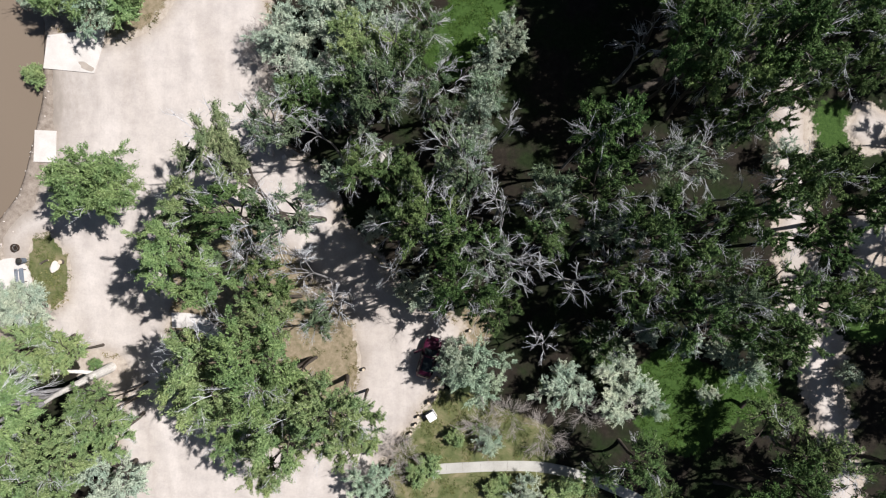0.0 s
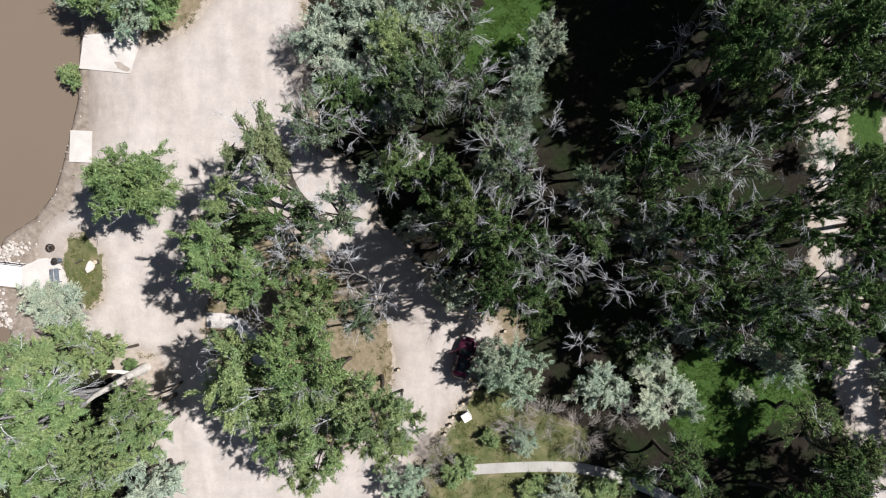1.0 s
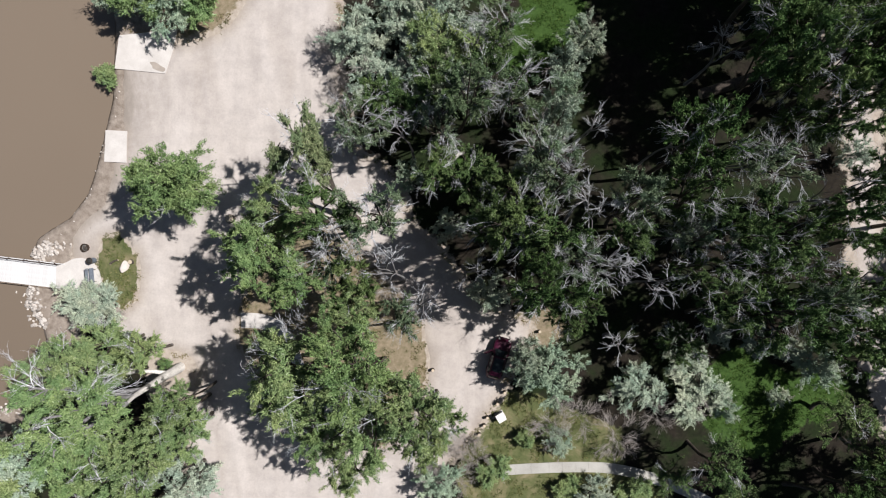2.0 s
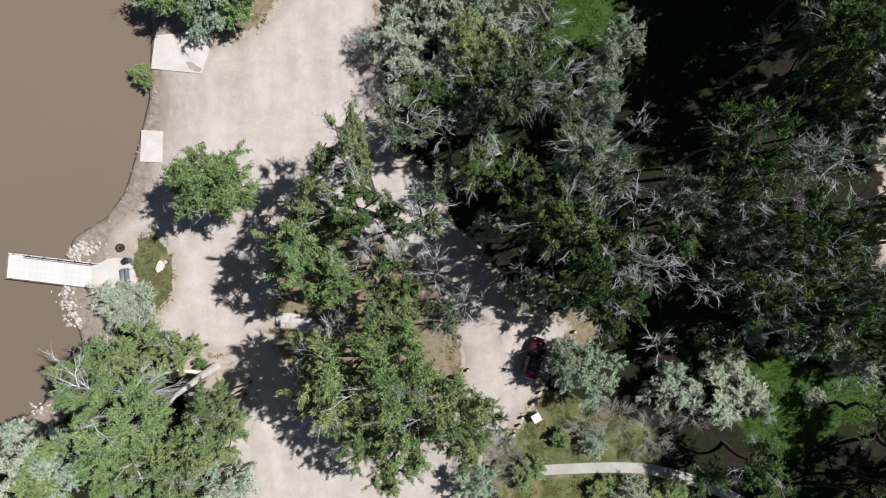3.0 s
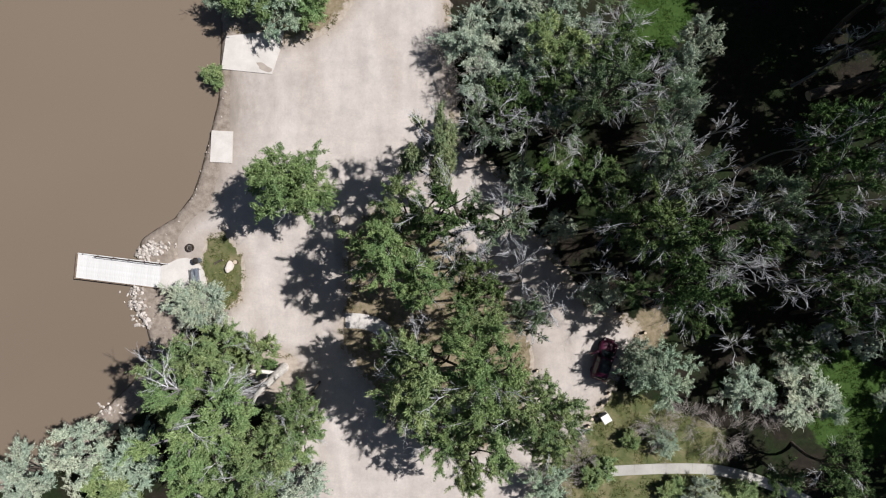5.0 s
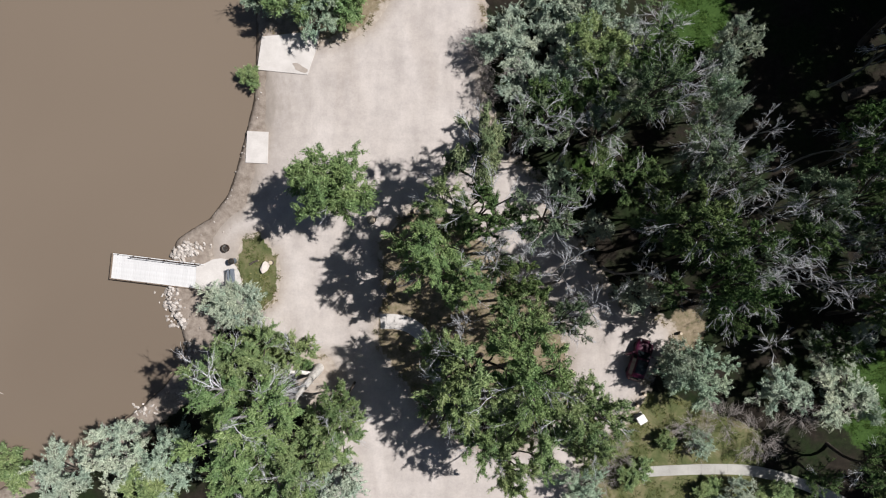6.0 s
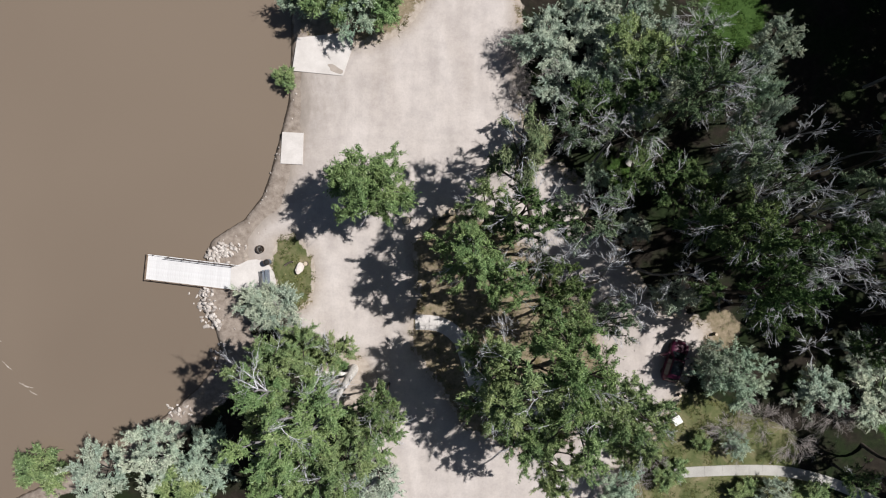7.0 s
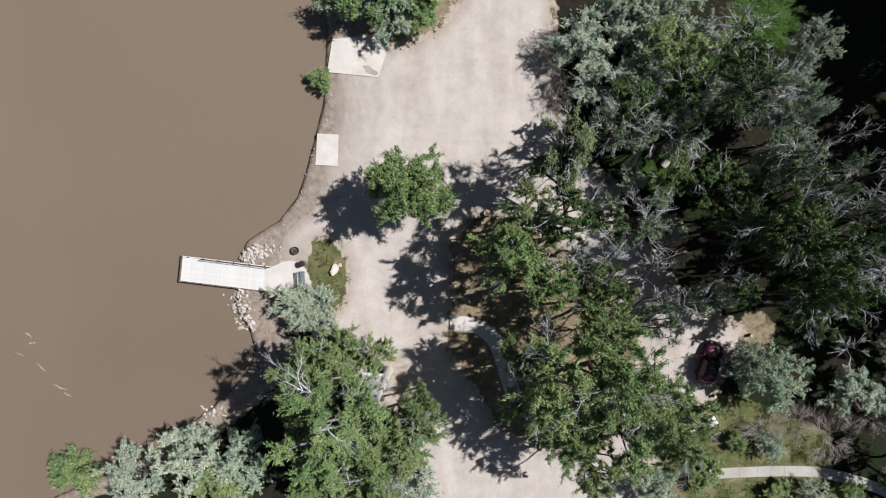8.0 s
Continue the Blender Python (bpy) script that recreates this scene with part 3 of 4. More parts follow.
def build_water():
    xs, ys = np.array([-2500, -300, -90, -60, -30, -10.0]), np.array([-2500, -200, -40, 0, 40, 200, 2500.0])
    gx, gy = np.meshgrid(xs, ys, indexing="ij")
    idx = np.arange(gx.size).reshape(gx.shape)
    faces = np.stack((idx[:-1, :-1], idx[1:, :-1], idx[1:, 1:], idx[:-1, 1:]), -1).reshape(-1, 4)
    me = mesh_from("water", np.column_stack((gx.ravel(), gy.ravel(), np.full(gx.size, WATER_Z))), faces, M_WATER)
    tagged(new("water", me), "calm muddy brown river water", "river", kind="structure")


build_ground()
build_water()
tagged(new("road", field_mesh("road", gravel_field, -46, 6, -34, 28, 0.4, 0.035, M_GRAVEL)), "pale gravel lot and loop road", "gravel road", kind="structure")
tagged(new("dirt_road", field_mesh("dirt_road", east_field, 15, 46, -34, 28, 0.4, 0.03, M_GRAVEL)), "pale dirt track under the trees", "dirt road", kind="structure")


def slab(name, outline, z, thick, label, category, material=M_CONCRETE, kind="structure"):
    bm = bmesh.new()
    f = bm.faces.new([bm.verts.new((x, y, z)) for x, y in outline])
    if f.normal.z < 0:
        f.normal_flip()
    ext = bmesh.ops.extrude_face_region(bm, geom=[f])
    bmesh.ops.translate(bm, vec=(0, 0, -thick), verts=[v for v in ext["geom"] if isinstance(v, bmesh.types.BMVert)])
    bmesh.ops.recalc_face_normals(bm, faces=bm.faces)
    ob = part(name, bm, material, None)
    return tagged(ob, label, category, kind=kind)


def band(name, line, half, z, thick, label, category, step=1.5, material=M_CONCRETE):
    """A slab that follows a line, cast in short lengths with open joints, each a part."""
    pts = [Vector((*p, 0)) for p in line]
    fine = []
    for i in range(len(pts) - 1):
        p0, p1, p2, p3 = pts[max(i - 1, 0)], pts[i], pts[i + 1], pts[min(i + 2, len(pts) - 1)]
        n = max(2, int((p2 - p1).length / step + 0.5))
        for k in range(n):
            t = k / n
            fine.append(0.5 * (2 * p1 + (p2 - p0) * t + (2 * p0 - 5 * p1 + 4 * p2 - p3) * t * t + (3 * p1 - p0 - 3 * p2 + p3) * t ** 3))
    fine.append(pts[-1])
    root = thing(name, Matrix(), label, category, kind="structure")
    side = []
    for i, p in enumerate(fine):
        d = (fine[min(i + 1, len(fine) - 1)] - fine[max(i - 1, 0)]).normalized()
        side.append(Vector((-d.y, d.x, 0)) * half)
    for i in range(len(fine) - 1):
        a, b = fine[i], fine[i + 1]
        g = (b - a).normalized() * 0.006
        quad = [a + g - side[i], b - g - side[i + 1], b - g + side[i + 1], a + g + side[i]]
        bm = bmesh.new()
        top = [bm.verts.new((v.x, v.y, z)) for v in quad]
        low = [bm.verts.new((v.x, v.y, z - thick)) for v in quad]
        bm.faces.new(top)
        for k in range(4):
            bm.faces.new((top[k], low[k], low[(k + 1) % 4], top[(k + 1) % 4]))
        bmesh.ops.recalc_face_normals(bm, faces=bm.faces)
        part("panel", bm, material, root)
    return root


band("pathway", PATHWAY, 0.52, 0.07, 0.15, "pale concrete footpath in jointed panels", "footpath", 1.5, M_PATH)
band("curved_walk", CURVED_WALK, 0.75, 0.10, 0.15, "curved concrete walk under the trees", "footpath", 1.2)
slab("boat_ramp", PAD_A, 0.13, 0.35, "white concrete ramp slab beside the water", "concrete slab")
slab("landing_pad", PAD_B, 0.13, 0.35, "white square concrete pad at the bank", "concrete slab")
slab("dock_apron", SLAB, 0.09, 0.4, "rounded concrete apron at the dock's foot", "concrete slab")
slab("gravel_spill", [(-35.65 + 0.75 * math.cos(k * 0.5236) + 0.12 * math.sin(k * 2.1), 15.55 - 0.35 * math.cos(k * 0.5236) + 0.36 * math.sin(k * 0.5236)) for k in range(12)], 0.138, 0.02, "gravel washed over the concrete ramp", "gravel", M_GRAVEL)


def build_grass():
    """Tufts of grass on the lawns and islands, and weeds along the gravel's edge."""
    r = np.random.default_rng(5)
    x, y = r.uniform(-44, 32, 90000), r.uniform(-27, 24, 90000)
    lawn = np.maximum(inside(x, y, LAWN), inside(x, y, DOCK_ISLAND))
    lush = blobs(x, y, LUSH)
    dry = np.maximum(inside(x, y, ISLAND), inside(x, y, TOP_ISLAND))
    g = gravel_field(x, y)
    rim = (np.abs(g + 0.25) < 0.35) & (x - shore_x(y) > 4.5)
    clump = wobble(x, y, 0.9, 7.0)
    for name, keep, mat, label in (("lawn_grass", (lawn > 0.1) & (clump > -0.05), M_GRASS, "tufted olive-green grass on the lawn"),
                                   ("lush_grass", (lush > 0) & (clump > -0.3), M_LUSH_GRASS, "lush green grass in a clearing"),
                                   ("dry_grass", (dry > 0.2) & (clump > 0.42) | rim & (clump > 0.15), M_DRY_GRASS, "sparse dry grass and weeds on bare ground")):
        k = keep & (g < 0.15) & (along(x, y, PATHWAY, 0.75) < 0) & (along(x, y, CURVED_WALK, 0.95) < 0)
        px, py = x[k], y[k]
        n = len(px)
        b = 5
        cx = np.repeat(px, b) + r.normal(0, 0.09, n * b)
        cy = np.repeat(py, b) + r.normal(0, 0.09, n * b)
        cz = ground_z(cx, cy)
        turn, tall, wide = r.uniform(0, 6.283, n * b), r.uniform(0.05, 0.17, n * b), r.uniform(0.02, 0.05, n * b)
        lean = r.uniform(0.05, 0.22, n * b)
        dx, dy = np.cos(turn), np.sin(turn)
        v = np.stack((np.stack((cx - dy * wide, cy + dx * wide, cz), -1), np.stack((cx + dy * wide, cy - dx * wide, cz), -1), np.stack((cx + dx * lean, cy + dy * lean, cz + tall), -1)), 1)
        me = bpy.data.meshes.new(name)
        me.from_pydata(v.reshape(-1, 3).tolist(), [], np.arange(n * b * 3).reshape(-1, 3).tolist())
        me.materials.append(mat)
        tagged(new(name, me), label, "grass", kind="stuff")


build_grass()


# ---- trees ----
def unit(v):
    return v / np.linalg.norm(v)


def arc(a, b, sag, n, rng, shake=0.014):
    """A bent line from a to b: it bows by sag, and shakes a little."""
    t = np.linspace(0, 1, n)[:, None]
    length = np.linalg.norm(b - a)
    bow = rng.normal(0, 0.08, 3) * length + np.array([0, 0, sag * length])
    p = a + (b - a) * t + bow * (4 * t * (1 - t))
    p[1:-1] += rng.normal(0, shake * length, (n - 2, 3))
    return p


def tube_arrays(tubes):
    """Verts and faces of many tapered tubes (points, first radius, last radius, sides)."""
    verts, faces, base = [], [], 0
    for p, r0, r1, sides in tubes:
        n = len(p)
        d = np.gradient(p, axis=0)
        d /= np.linalg.norm(d, axis=1)[:, None] + 1e-9
        ref = np.array([1.0, 0, 0]) if abs(d[0][2]) > 0.8 else np.array([0, 0, 1.0])
        u = np.cross(d, ref)
        u /= np.linalg.norm(u, axis=1)[:, None] + 1e-9
        w = np.cross(d, u)
        a = np.arange(sides) * 2 * math.pi / sides
        rad = (r0 + (r1 - r0) * np.linspace(0, 1, n))[:, None, None]
        ring = p[:, None, :] + rad * (np.cos(a)[None, :, None] * u[:, None, :] + np.sin(a)[None, :, None] * w[:, None, :])
        verts.append(ring.reshape(-1, 3))
        i = np.arange(n - 1)[:, None] * sides + np.arange(sides)[None, :]
        j = np.arange(n - 1)[:, None] * sides + (np.arange(sides)[None, :] + 1) % sides
        faces.append((np.stack((i, j, j + sides, i + sides), -1).reshape(-1, 4)) + base)
        base += n * sides
    return np.concatenate(verts), np.concatenate(faces)


def leaf_arrays(centres, ways, rng, per, spread, size, lift):
    """Pointed leaves in loose sprays round the centres, drawn out along the twigs."""
    c, run = np.repeat(centres, per, axis=0), np.repeat(ways, per, axis=0)
    n = len(c)
    p = c + rng.normal(0, 1, (n, 3)) * np.array([spread, spread, spread * 0.75]) * 0.72 + run * rng.normal(0, spread * 1.5, (n, 1))
    normal = rng.normal(0, 1, (n, 3)) + (np.array(SUN_WAY) + np.array([0, 0, 0.6])) * lift
    normal /= np.linalg.norm(normal, axis=1)[:, None]
    way = run + rng.normal(0, 0.55, (n, 3))
    way -= normal * np.sum(way * normal, axis=1)[:, None]
    way /= np.linalg.norm(way, axis=1)[:, None] + 1e-9
    across = np.cross(normal, way)
    s = (size * rng.uniform(0.6, 1.35, n))[:, None]
    v = np.stack((p + way * s * 1.55, p - way * s * 0.55 + across * s * 0.38, p - way * s * 0.95 - across * s * 0.30), 1)
    return v.reshape(-1, 3), np.arange(n * 3).reshape(-1, 3)


def quad_mesh(name, verts, faces, material, smooth=False):
    me = bpy.data.meshes.new(name)
    me.vertices.add(len(verts))
    me.vertices.foreach_set("co", verts.astype(np.float32).ravel())
    me.loops.add(faces.size)
    me.loops.foreach_set("vertex_index", faces.astype(np.int32).ravel())
    me.polygons.add(len(faces))
    me.polygons.foreach_set("loop_start", np.arange(0, faces.size, faces.shape[1], dtype=np.int32))
    me.materials.append(material)
    me.update(calc_edges=True)
    me.validate()
    if smooth:
        me.shade_smooth()
    return me


SPECS = {
    # limbs, boughs, twigs; share of bare boughs; leaves a spray, spread, leaf size, lift; crown middle and half depth (shares of the height); bough sag
    "cottonwood": dict(n=(10, 5, 7), bare=0.20, per=17, spread=0.13, size=0.108, lift=0.8, zc=0.73, rz=0.26, sag=0.10, trunk=0.017, leaf=M_LEAF, wood=M_BARK, dead=M_DEADWOOD, fork=0.30),
    "grove": dict(n=(9, 5, 7), bare=0.27, per=13, spread=0.12, size=0.138, lift=0.8, zc=0.73, rz=0.26, sag=0.10, trunk=0.017, leaf=M_LEAF_SHADED, wood=M_BARK, dead=M_DEADWOOD, fork=0.30),
    "sparse": dict(n=(9, 5, 7), bare=0.12, per=5, spread=0.12, size=0.138, lift=0.8, zc=0.73, rz=0.26, sag=0.10, trunk=0.017, leaf=M_LEAF_SHADED, wood=M_BARK, dead=M_DEADWOOD, fork=0.30),
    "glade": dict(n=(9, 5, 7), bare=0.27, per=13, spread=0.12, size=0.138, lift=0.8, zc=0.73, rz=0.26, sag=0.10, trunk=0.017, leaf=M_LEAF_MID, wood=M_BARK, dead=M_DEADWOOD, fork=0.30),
    "veteran": dict(n=(9, 6, 9), bare=0.34, per=20, spread=0.13, size=0.108, lift=0.8, zc=0.74, rz=0.25, sag=0.10, trunk=0.0135, leaf=M_LEAF, wood=M_GREYBARK, dead=M_DEADWOOD, fork=0.36),
    "dense": dict(n=(11, 5, 7), bare=0.24, per=9, spread=0.13, size=0.108, lift=0.8, zc=0.72, rz=0.27, sag=0.10, trunk=0.017, leaf=M_LEAF_SOFT, wood=M_BARK, dead=M_DEADWOOD, fork=0.24),
    "half": dict(n=(9, 5, 7), bare=0.46, per=8, spread=0.125, size=0.125, lift=0.8, zc=0.76, rz=0.23, sag=0.12, trunk=0.017, leaf=M_LEAF_DULL, wood=M_BARK, dead=M_DEADWOOD, fork=0.30),
    "olive": dict(n=(9, 6, 7), bare=0.05, per=8, spread=0.095, size=0.10, lift=0.7, zc=0.52, rz=0.46, sag=0.16, trunk=0.030, leaf=M_SILVER, wood=M_BARK, dead=M_TWIG, fork=0.10),
    "small": dict(n=(14, 6, 7), bare=0.02, per=13, spread=0.12, size=0.105, lift=0.8, zc=0.56, rz=0.42, sag=0.08, trunk=0.017, leaf=M_LEAF, wood=M_BARK, dead=M_DEADWOOD, fork=0.18),
    "dead": dict(n=(5, 3, 4), bare=1.0, per=0, spread=0, size=0, lift=0, zc=0.76, rz=0.23, sag=0.10, trunk=0.013, leaf=None, wood=M_GREYBARK, dead=M_DEADWOOD, fork=0.40),
    "bush": dict(n=(9, 5, 6), bare=0.02, per=8, spread=0.11, size=0.12, lift=0.8, zc=0.52, rz=0.44, sag=0.08, trunk=0.017, leaf=M_LEAF, wood=M_BARK, dead=M_DEADWOOD, fork=0.10),
    "shrub": dict(n=(10, 6, 5), bare=1.0, per=0, spread=0, size=0, lift=0, zc=0.5, rz=0.45, sag=0.10, trunk=0.008, leaf=None, wood=M_TWIG, dead=M_TWIG, fork=0.03),
}


def grow(kind, seed, h, r, lean=(0, 0), thick=1.0, pale=False, stem_lean=None):
    """Wood, bare twigs and leaves of one tree of height h and crown radius r, its foot at the origin."""
    s, rng = SPECS[kind], np.random.default_rng(seed)
    size = np.array([r, r, s["rz"] * h])
    mid = np.array([lean[0], lean[1], s["zc"] * h])
    wood, bare, tips, ways = [], [], [], []
    sx, sy = stem_lean or (lean[0] * 0.7, lean[1] * 0.7)
    top = np.array([sx, sy, max(s["fork"] + 0.25, 0.3) * h])
    stem = arc(np.array([0, 0, -0.15]), top, 0.0, 7, rng, 0.004)
    r0 = s["trunk"] * h * thick
    if stem_lean:
        stem[:, :2] = np.linspace(0, 1, 7)[:, None] * top[:2] + rng.normal(0, 0.05, (7, 2))
    stem[:, 2] = np.linspace(-0.15, top[2], 7)
    wood.append((stem, r0 * 1.25, r0 * 0.34, 9))
    n1, n2, n3 = s["n"]
    for i in range(n1):
        az = i * 2.39996 + rng.uniform(-0.4, 0.4)
        el = rng.uniform(-0.35, 0.75) if i else 1.5
        d = np.array([math.cos(az) * math.cos(el), math.sin(az) * math.cos(el), math.sin(el)])
        goal = mid + d * size * rng.uniform(0.50, 0.72)
        k = rng.uniform(s["fork"] / (s["fork"] + 0.25), 1.0)
        a = stem[min(6, int(k * 6 + 0.5))] if i else stem[6]
        limb = arc(a, goal, s["sag"], 6, rng)
        wood.append((limb, r0 * (0.46 if i else 0.34), r0 * 0.20, 6))
        for j in range(n2):
            a2 = limb[min(5, 2 + int(rng.uniform(0, 4)))]
            is_bare = rng.random() < s["bare"]
            if is_bare:
                # a long smooth bough, forking forwards into finer and finer twigs that bow over at the tips
                out = unit(rng.normal(0, 0.6, 3) + d * np.array([1.3, 1.3, 0.7]))
                spare = wood
                if s["leaf"] or kind == "dead":
                    bare.append([])
                    spare = bare[-1]
                bough = arc(a2, a2 + out * size * rng.uniform(0.35, 0.55), s["sag"], 6, rng, 0.006)
                spare.append((bough, r0 * 0.11, r0 * 0.03 + 0.006, 4))
                for q in range(n3 + 1):
                    a3 = bough[min(5, 1 + int(rng.uniform(0, 5)))]
                    out3 = unit(rng.normal(0, 0.40, 3) + out)
                    twig = arc(a3, a3 + out3 * size * rng.uniform(0.15, 0.34) - np.array([0, 0, 0.08]), 0.08, 5, rng, 0.006)
                    spare.append((twig, min(0.013, r0 * 0.2 + 0.004), min(0.007, r0 * 0.1 + 0.002), 3))
                    for _ in range(3):
                        e3 = twig[int(rng.uniform(1, 5))]
                        end = e3 + unit(rng.normal(0, 0.38, 3) + out3) * size * rng.uniform(0.07, 0.17) - np.array([0, 0, 0.05])
                        spare.append((arc(e3, end, 0.07, 3, rng, 0.006), min(0.010, r0 * 0.16 + 0.002), 0.004, 3))
                continue
            out = unit(rng.normal(0, 1, 3) + d * 0.9)
            goal2 = a2 + out * size * rng.uniform(0.22, 0.42)
            bough = arc(a2, goal2, s["sag"], 5, rng)
            wood.append((bough, r0 * 0.19, r0 * 0.07, 4))
            for q in range(n3):
                a3 = bough[min(4, 1 + int(rng.uniform(0, 4)))]
                out3 = unit(rng.normal(0, 0.8, 3) + out)
                goal3 = a3 + out3 * size * rng.uniform(0.12, 0.25)
                twig = arc(a3, goal3, s["sag"] * 0.6, 3, rng)
                wood.append((twig, r0 * 0.06 + 0.004, 0.006, 3))
                way3 = goal3 - twig[1]
                ways += [unit(way3)] * 5
                tips += [twig[1] + way3 * f + rng.normal(0, 0.05, 3) for f in (-0.3, 0.1, 0.5, 0.85, 1.15)]
    allp = np.concatenate([t[0] for t in wood + [t for b in bare for t in b]])
    reach = np.percentile(np.hypot(allp[:, 0] - lean[0], allp[:, 1] - lean[1]), 97)
    tall = allp[:, 2].max()
    high = np.array(tips) if tips else allp[allp[:, 2] > 0.4 * h]
    off = 0.5 * (np.percentile(high[:, :2], 4, axis=0) + np.percentile(high[:, :2], 96, axis=0)) - np.array(lean)
    reach = np.percentile(np.hypot(*(high[:, :2] - off - np.array(lean)).T), 98)

    def fit(p):
        w = np.clip(p[:, 2:3] / (0.5 * h), 0, 1)
        c = np.array([lean[0], lean[1]]) * w
        return np.column_stack((c + (p[:, :2] - off * w - c) * (1 + (r / reach - 1) * w), np.where(p[:, 2] > 0, p[:, 2] * h / tall, p[:, 2])))

    wood = [(fit(p), a, b, n) for p, a, b, n in wood]
    bare = [[(fit(p), a, b, n) for p, a, b, n in bough] for bough in bare]
    tips = fit(np.array(tips)) if tips else None
    return s, rng, wood, bare, tips, np.array(ways), pale


def build_tree(kind, seed, h, r, name, label, category, group="", lean=(0, 0), thick=1.0, pale=False, stem_lean=None):
    s, rng, wood, bare, tips, ways, pale = grow(kind, seed, h, r, lean, thick, pale, stem_lean)
    root = thing(name, Matrix(), label, category, group)
    if pale:
        v, f = tube_arrays(wood[1:])
        part("branchwork", quad_mesh("branchwork", v, f, s["wood"], True), None, root, "grey-brown forking branches")
        wood = wood[:1]
    v, f = tube_arrays(wood)
    part("trunk", quad_mesh("trunk", v, f, M_PALE if pale else s["wood"], True), None, root)
    for bough in bare:
        v, f = tube_arrays(bough)
        part("bare_bough", quad_mesh("bare_bough", v, f, s["dead"], True), None, root, "bleached leafless bough")
    if tips is not None:
        v, f = leaf_arrays(tips, ways, rng, s["per"], s["spread"], s["size"], s["lift"])
        part("crown", quad_mesh("crown", v, f, s["leaf"]), None, root)
    return root


def plant(kind, rows, name, label, category, group, variants, h0, r0, seed):
    """Trees at (x, y, height, crown radius): a few grown ones, the rest turned and scaled copies of them."""
    rng = random.Random(seed)
    made = []
    for i, (x, y, h, r) in enumerate(rows):
        turn = rng.uniform(0, 360)
        tilt, side = (rng.uniform(-12, 0), rng.uniform(-4, 4)) if h > 9 else (rng.uniform(-3, 3), rng.uniform(-3, 3))
        x, y = x - 0.8 * h * math.sin(radians(side)), y + 0.8 * h * math.sin(radians(tilt))
        m = pose(x, y, float(ground_z(x, y)), tilt, side) @ pose(0, 0, 0, 0, 0, turn) @ Matrix.Diagonal((r / r0, r / r0 * rng.uniform(0.9, 1.1), h / h0, 1))
        if i < variants:
            ob = build_tree(kind, seed * 31 + i, h0, r0, name, label, category, group)
            ob.matrix_basis = m
            made.append(ob)
        else:
            made_from = made[i % variants]
            old = made_from.matrix_basis.copy()
            made_from.matrix_basis = Matrix()
            copy_thing(made_from, m)
            made_from.matrix_basis = old


plant("cottonwood", COTTON + COTTON_W, "cottonwood_tree", "broad bright green cottonwood tree with grey bare twigs", "tree", "cottonwoods beside the lot", 6, 15.0, 4.0, 3)
deep_wood = GROVE + COTTON_E + COTTON_E2 + OUTER_SHADE
# dark leaf tone stands in for deep shade south, shaded crowns west of x = 15
plant("sparse", [t for t in deep_wood if t[1] < -15], "thicket_tree", "dark green tree with a thin open crown, leaves coloured for deep shade", "tree", "thin trees south of the clearing", 4, 15.0, 4.0, 37)
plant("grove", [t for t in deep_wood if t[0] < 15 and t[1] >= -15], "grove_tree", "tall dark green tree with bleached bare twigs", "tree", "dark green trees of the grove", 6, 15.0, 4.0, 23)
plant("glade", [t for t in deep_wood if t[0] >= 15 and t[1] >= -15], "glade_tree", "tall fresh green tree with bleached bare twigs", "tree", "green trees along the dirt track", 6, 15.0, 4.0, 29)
plant("half", HALF, "dying_tree", "half-dead tree with dull leaves and bleached bare branches", "tree", "half-dead trees of the grove", 4, 14.0, 3.5, 5)
plant("olive", OLIVE + OLIVE_W, "olive_tree", "silver-grey leaved olive tree with dense low crown", "tree", "silver-leaved trees", 5, 6.5, 3.2, 7)
plant("small", [t for t in SMALL if t[2] > 6], "young_tree", "bushy green young tree casting a sharp shadow", "tree", "young green trees", 3, 8.0, 3.2, 11)
plant("bush", [t for t in SMALL if t[2] <= 6], "green_bush", "low dense green bush on the open ground", "bush", "green bushes", 3, 4.0, 2.2, 12)
plant("dead", DEAD, "dead_tree", "dead leafless tree with pale grey branches", "dead tree", "dead trees", 4, 12.0, 2.6, 13)
plant("shrub", BARE_SHRUB, "bare_shrub", "leafless brown-grey shrub with tangled twigs", "shrub", "bare shrubs", 3, 2.5, 2.3, 17)


# ---- the old tree with the thick pale trunk ----
veteran = build_tree("veteran", 91, 17.4, 4.6, "old_cottonwood", "old broad cottonwood with a thick pale trunk and bare twigs", "tree", lean=(-2.9, -1.4), thick=1.75, pale=True, stem_lean=(1.9, -0.9))
veteran.matrix_basis = pose(-33.9, -14.1, 0.0)
low_limb = np.array([(0.0, 0.0, 2.6), (-0.9, 0.35, 3.4), (-2.1, 0.5, 3.9), (-3.4, 0.35, 4.2), (-4.7, 0.3, 4.7)])
part("low_limb", quad_mesh("low_limb", *tube_arrays([(low_limb, 0.22, 0.09, 8), (np.array([(-2.1, 0.5, 3.9), (-2.9, 1.0, 4.6), (-3.6, 1.2, 5.4)]), 0.10, 0.05, 6)]), M_PALE, True), None, veteran, "bleached barkless low limb")
slanting = build_tree("dense", 47, 16.6, 2.5, "leaning_cottonwood", "narrow green cottonwood leaning over the gravel lot", "tree", lean=LEAN_TREE[1], thick=0.8)
slanting.matrix_basis = pose(*LEAN_TREE[0], 0.0) @ Matrix.Diagonal((0.92, 1.32, 1.0, 1.0))


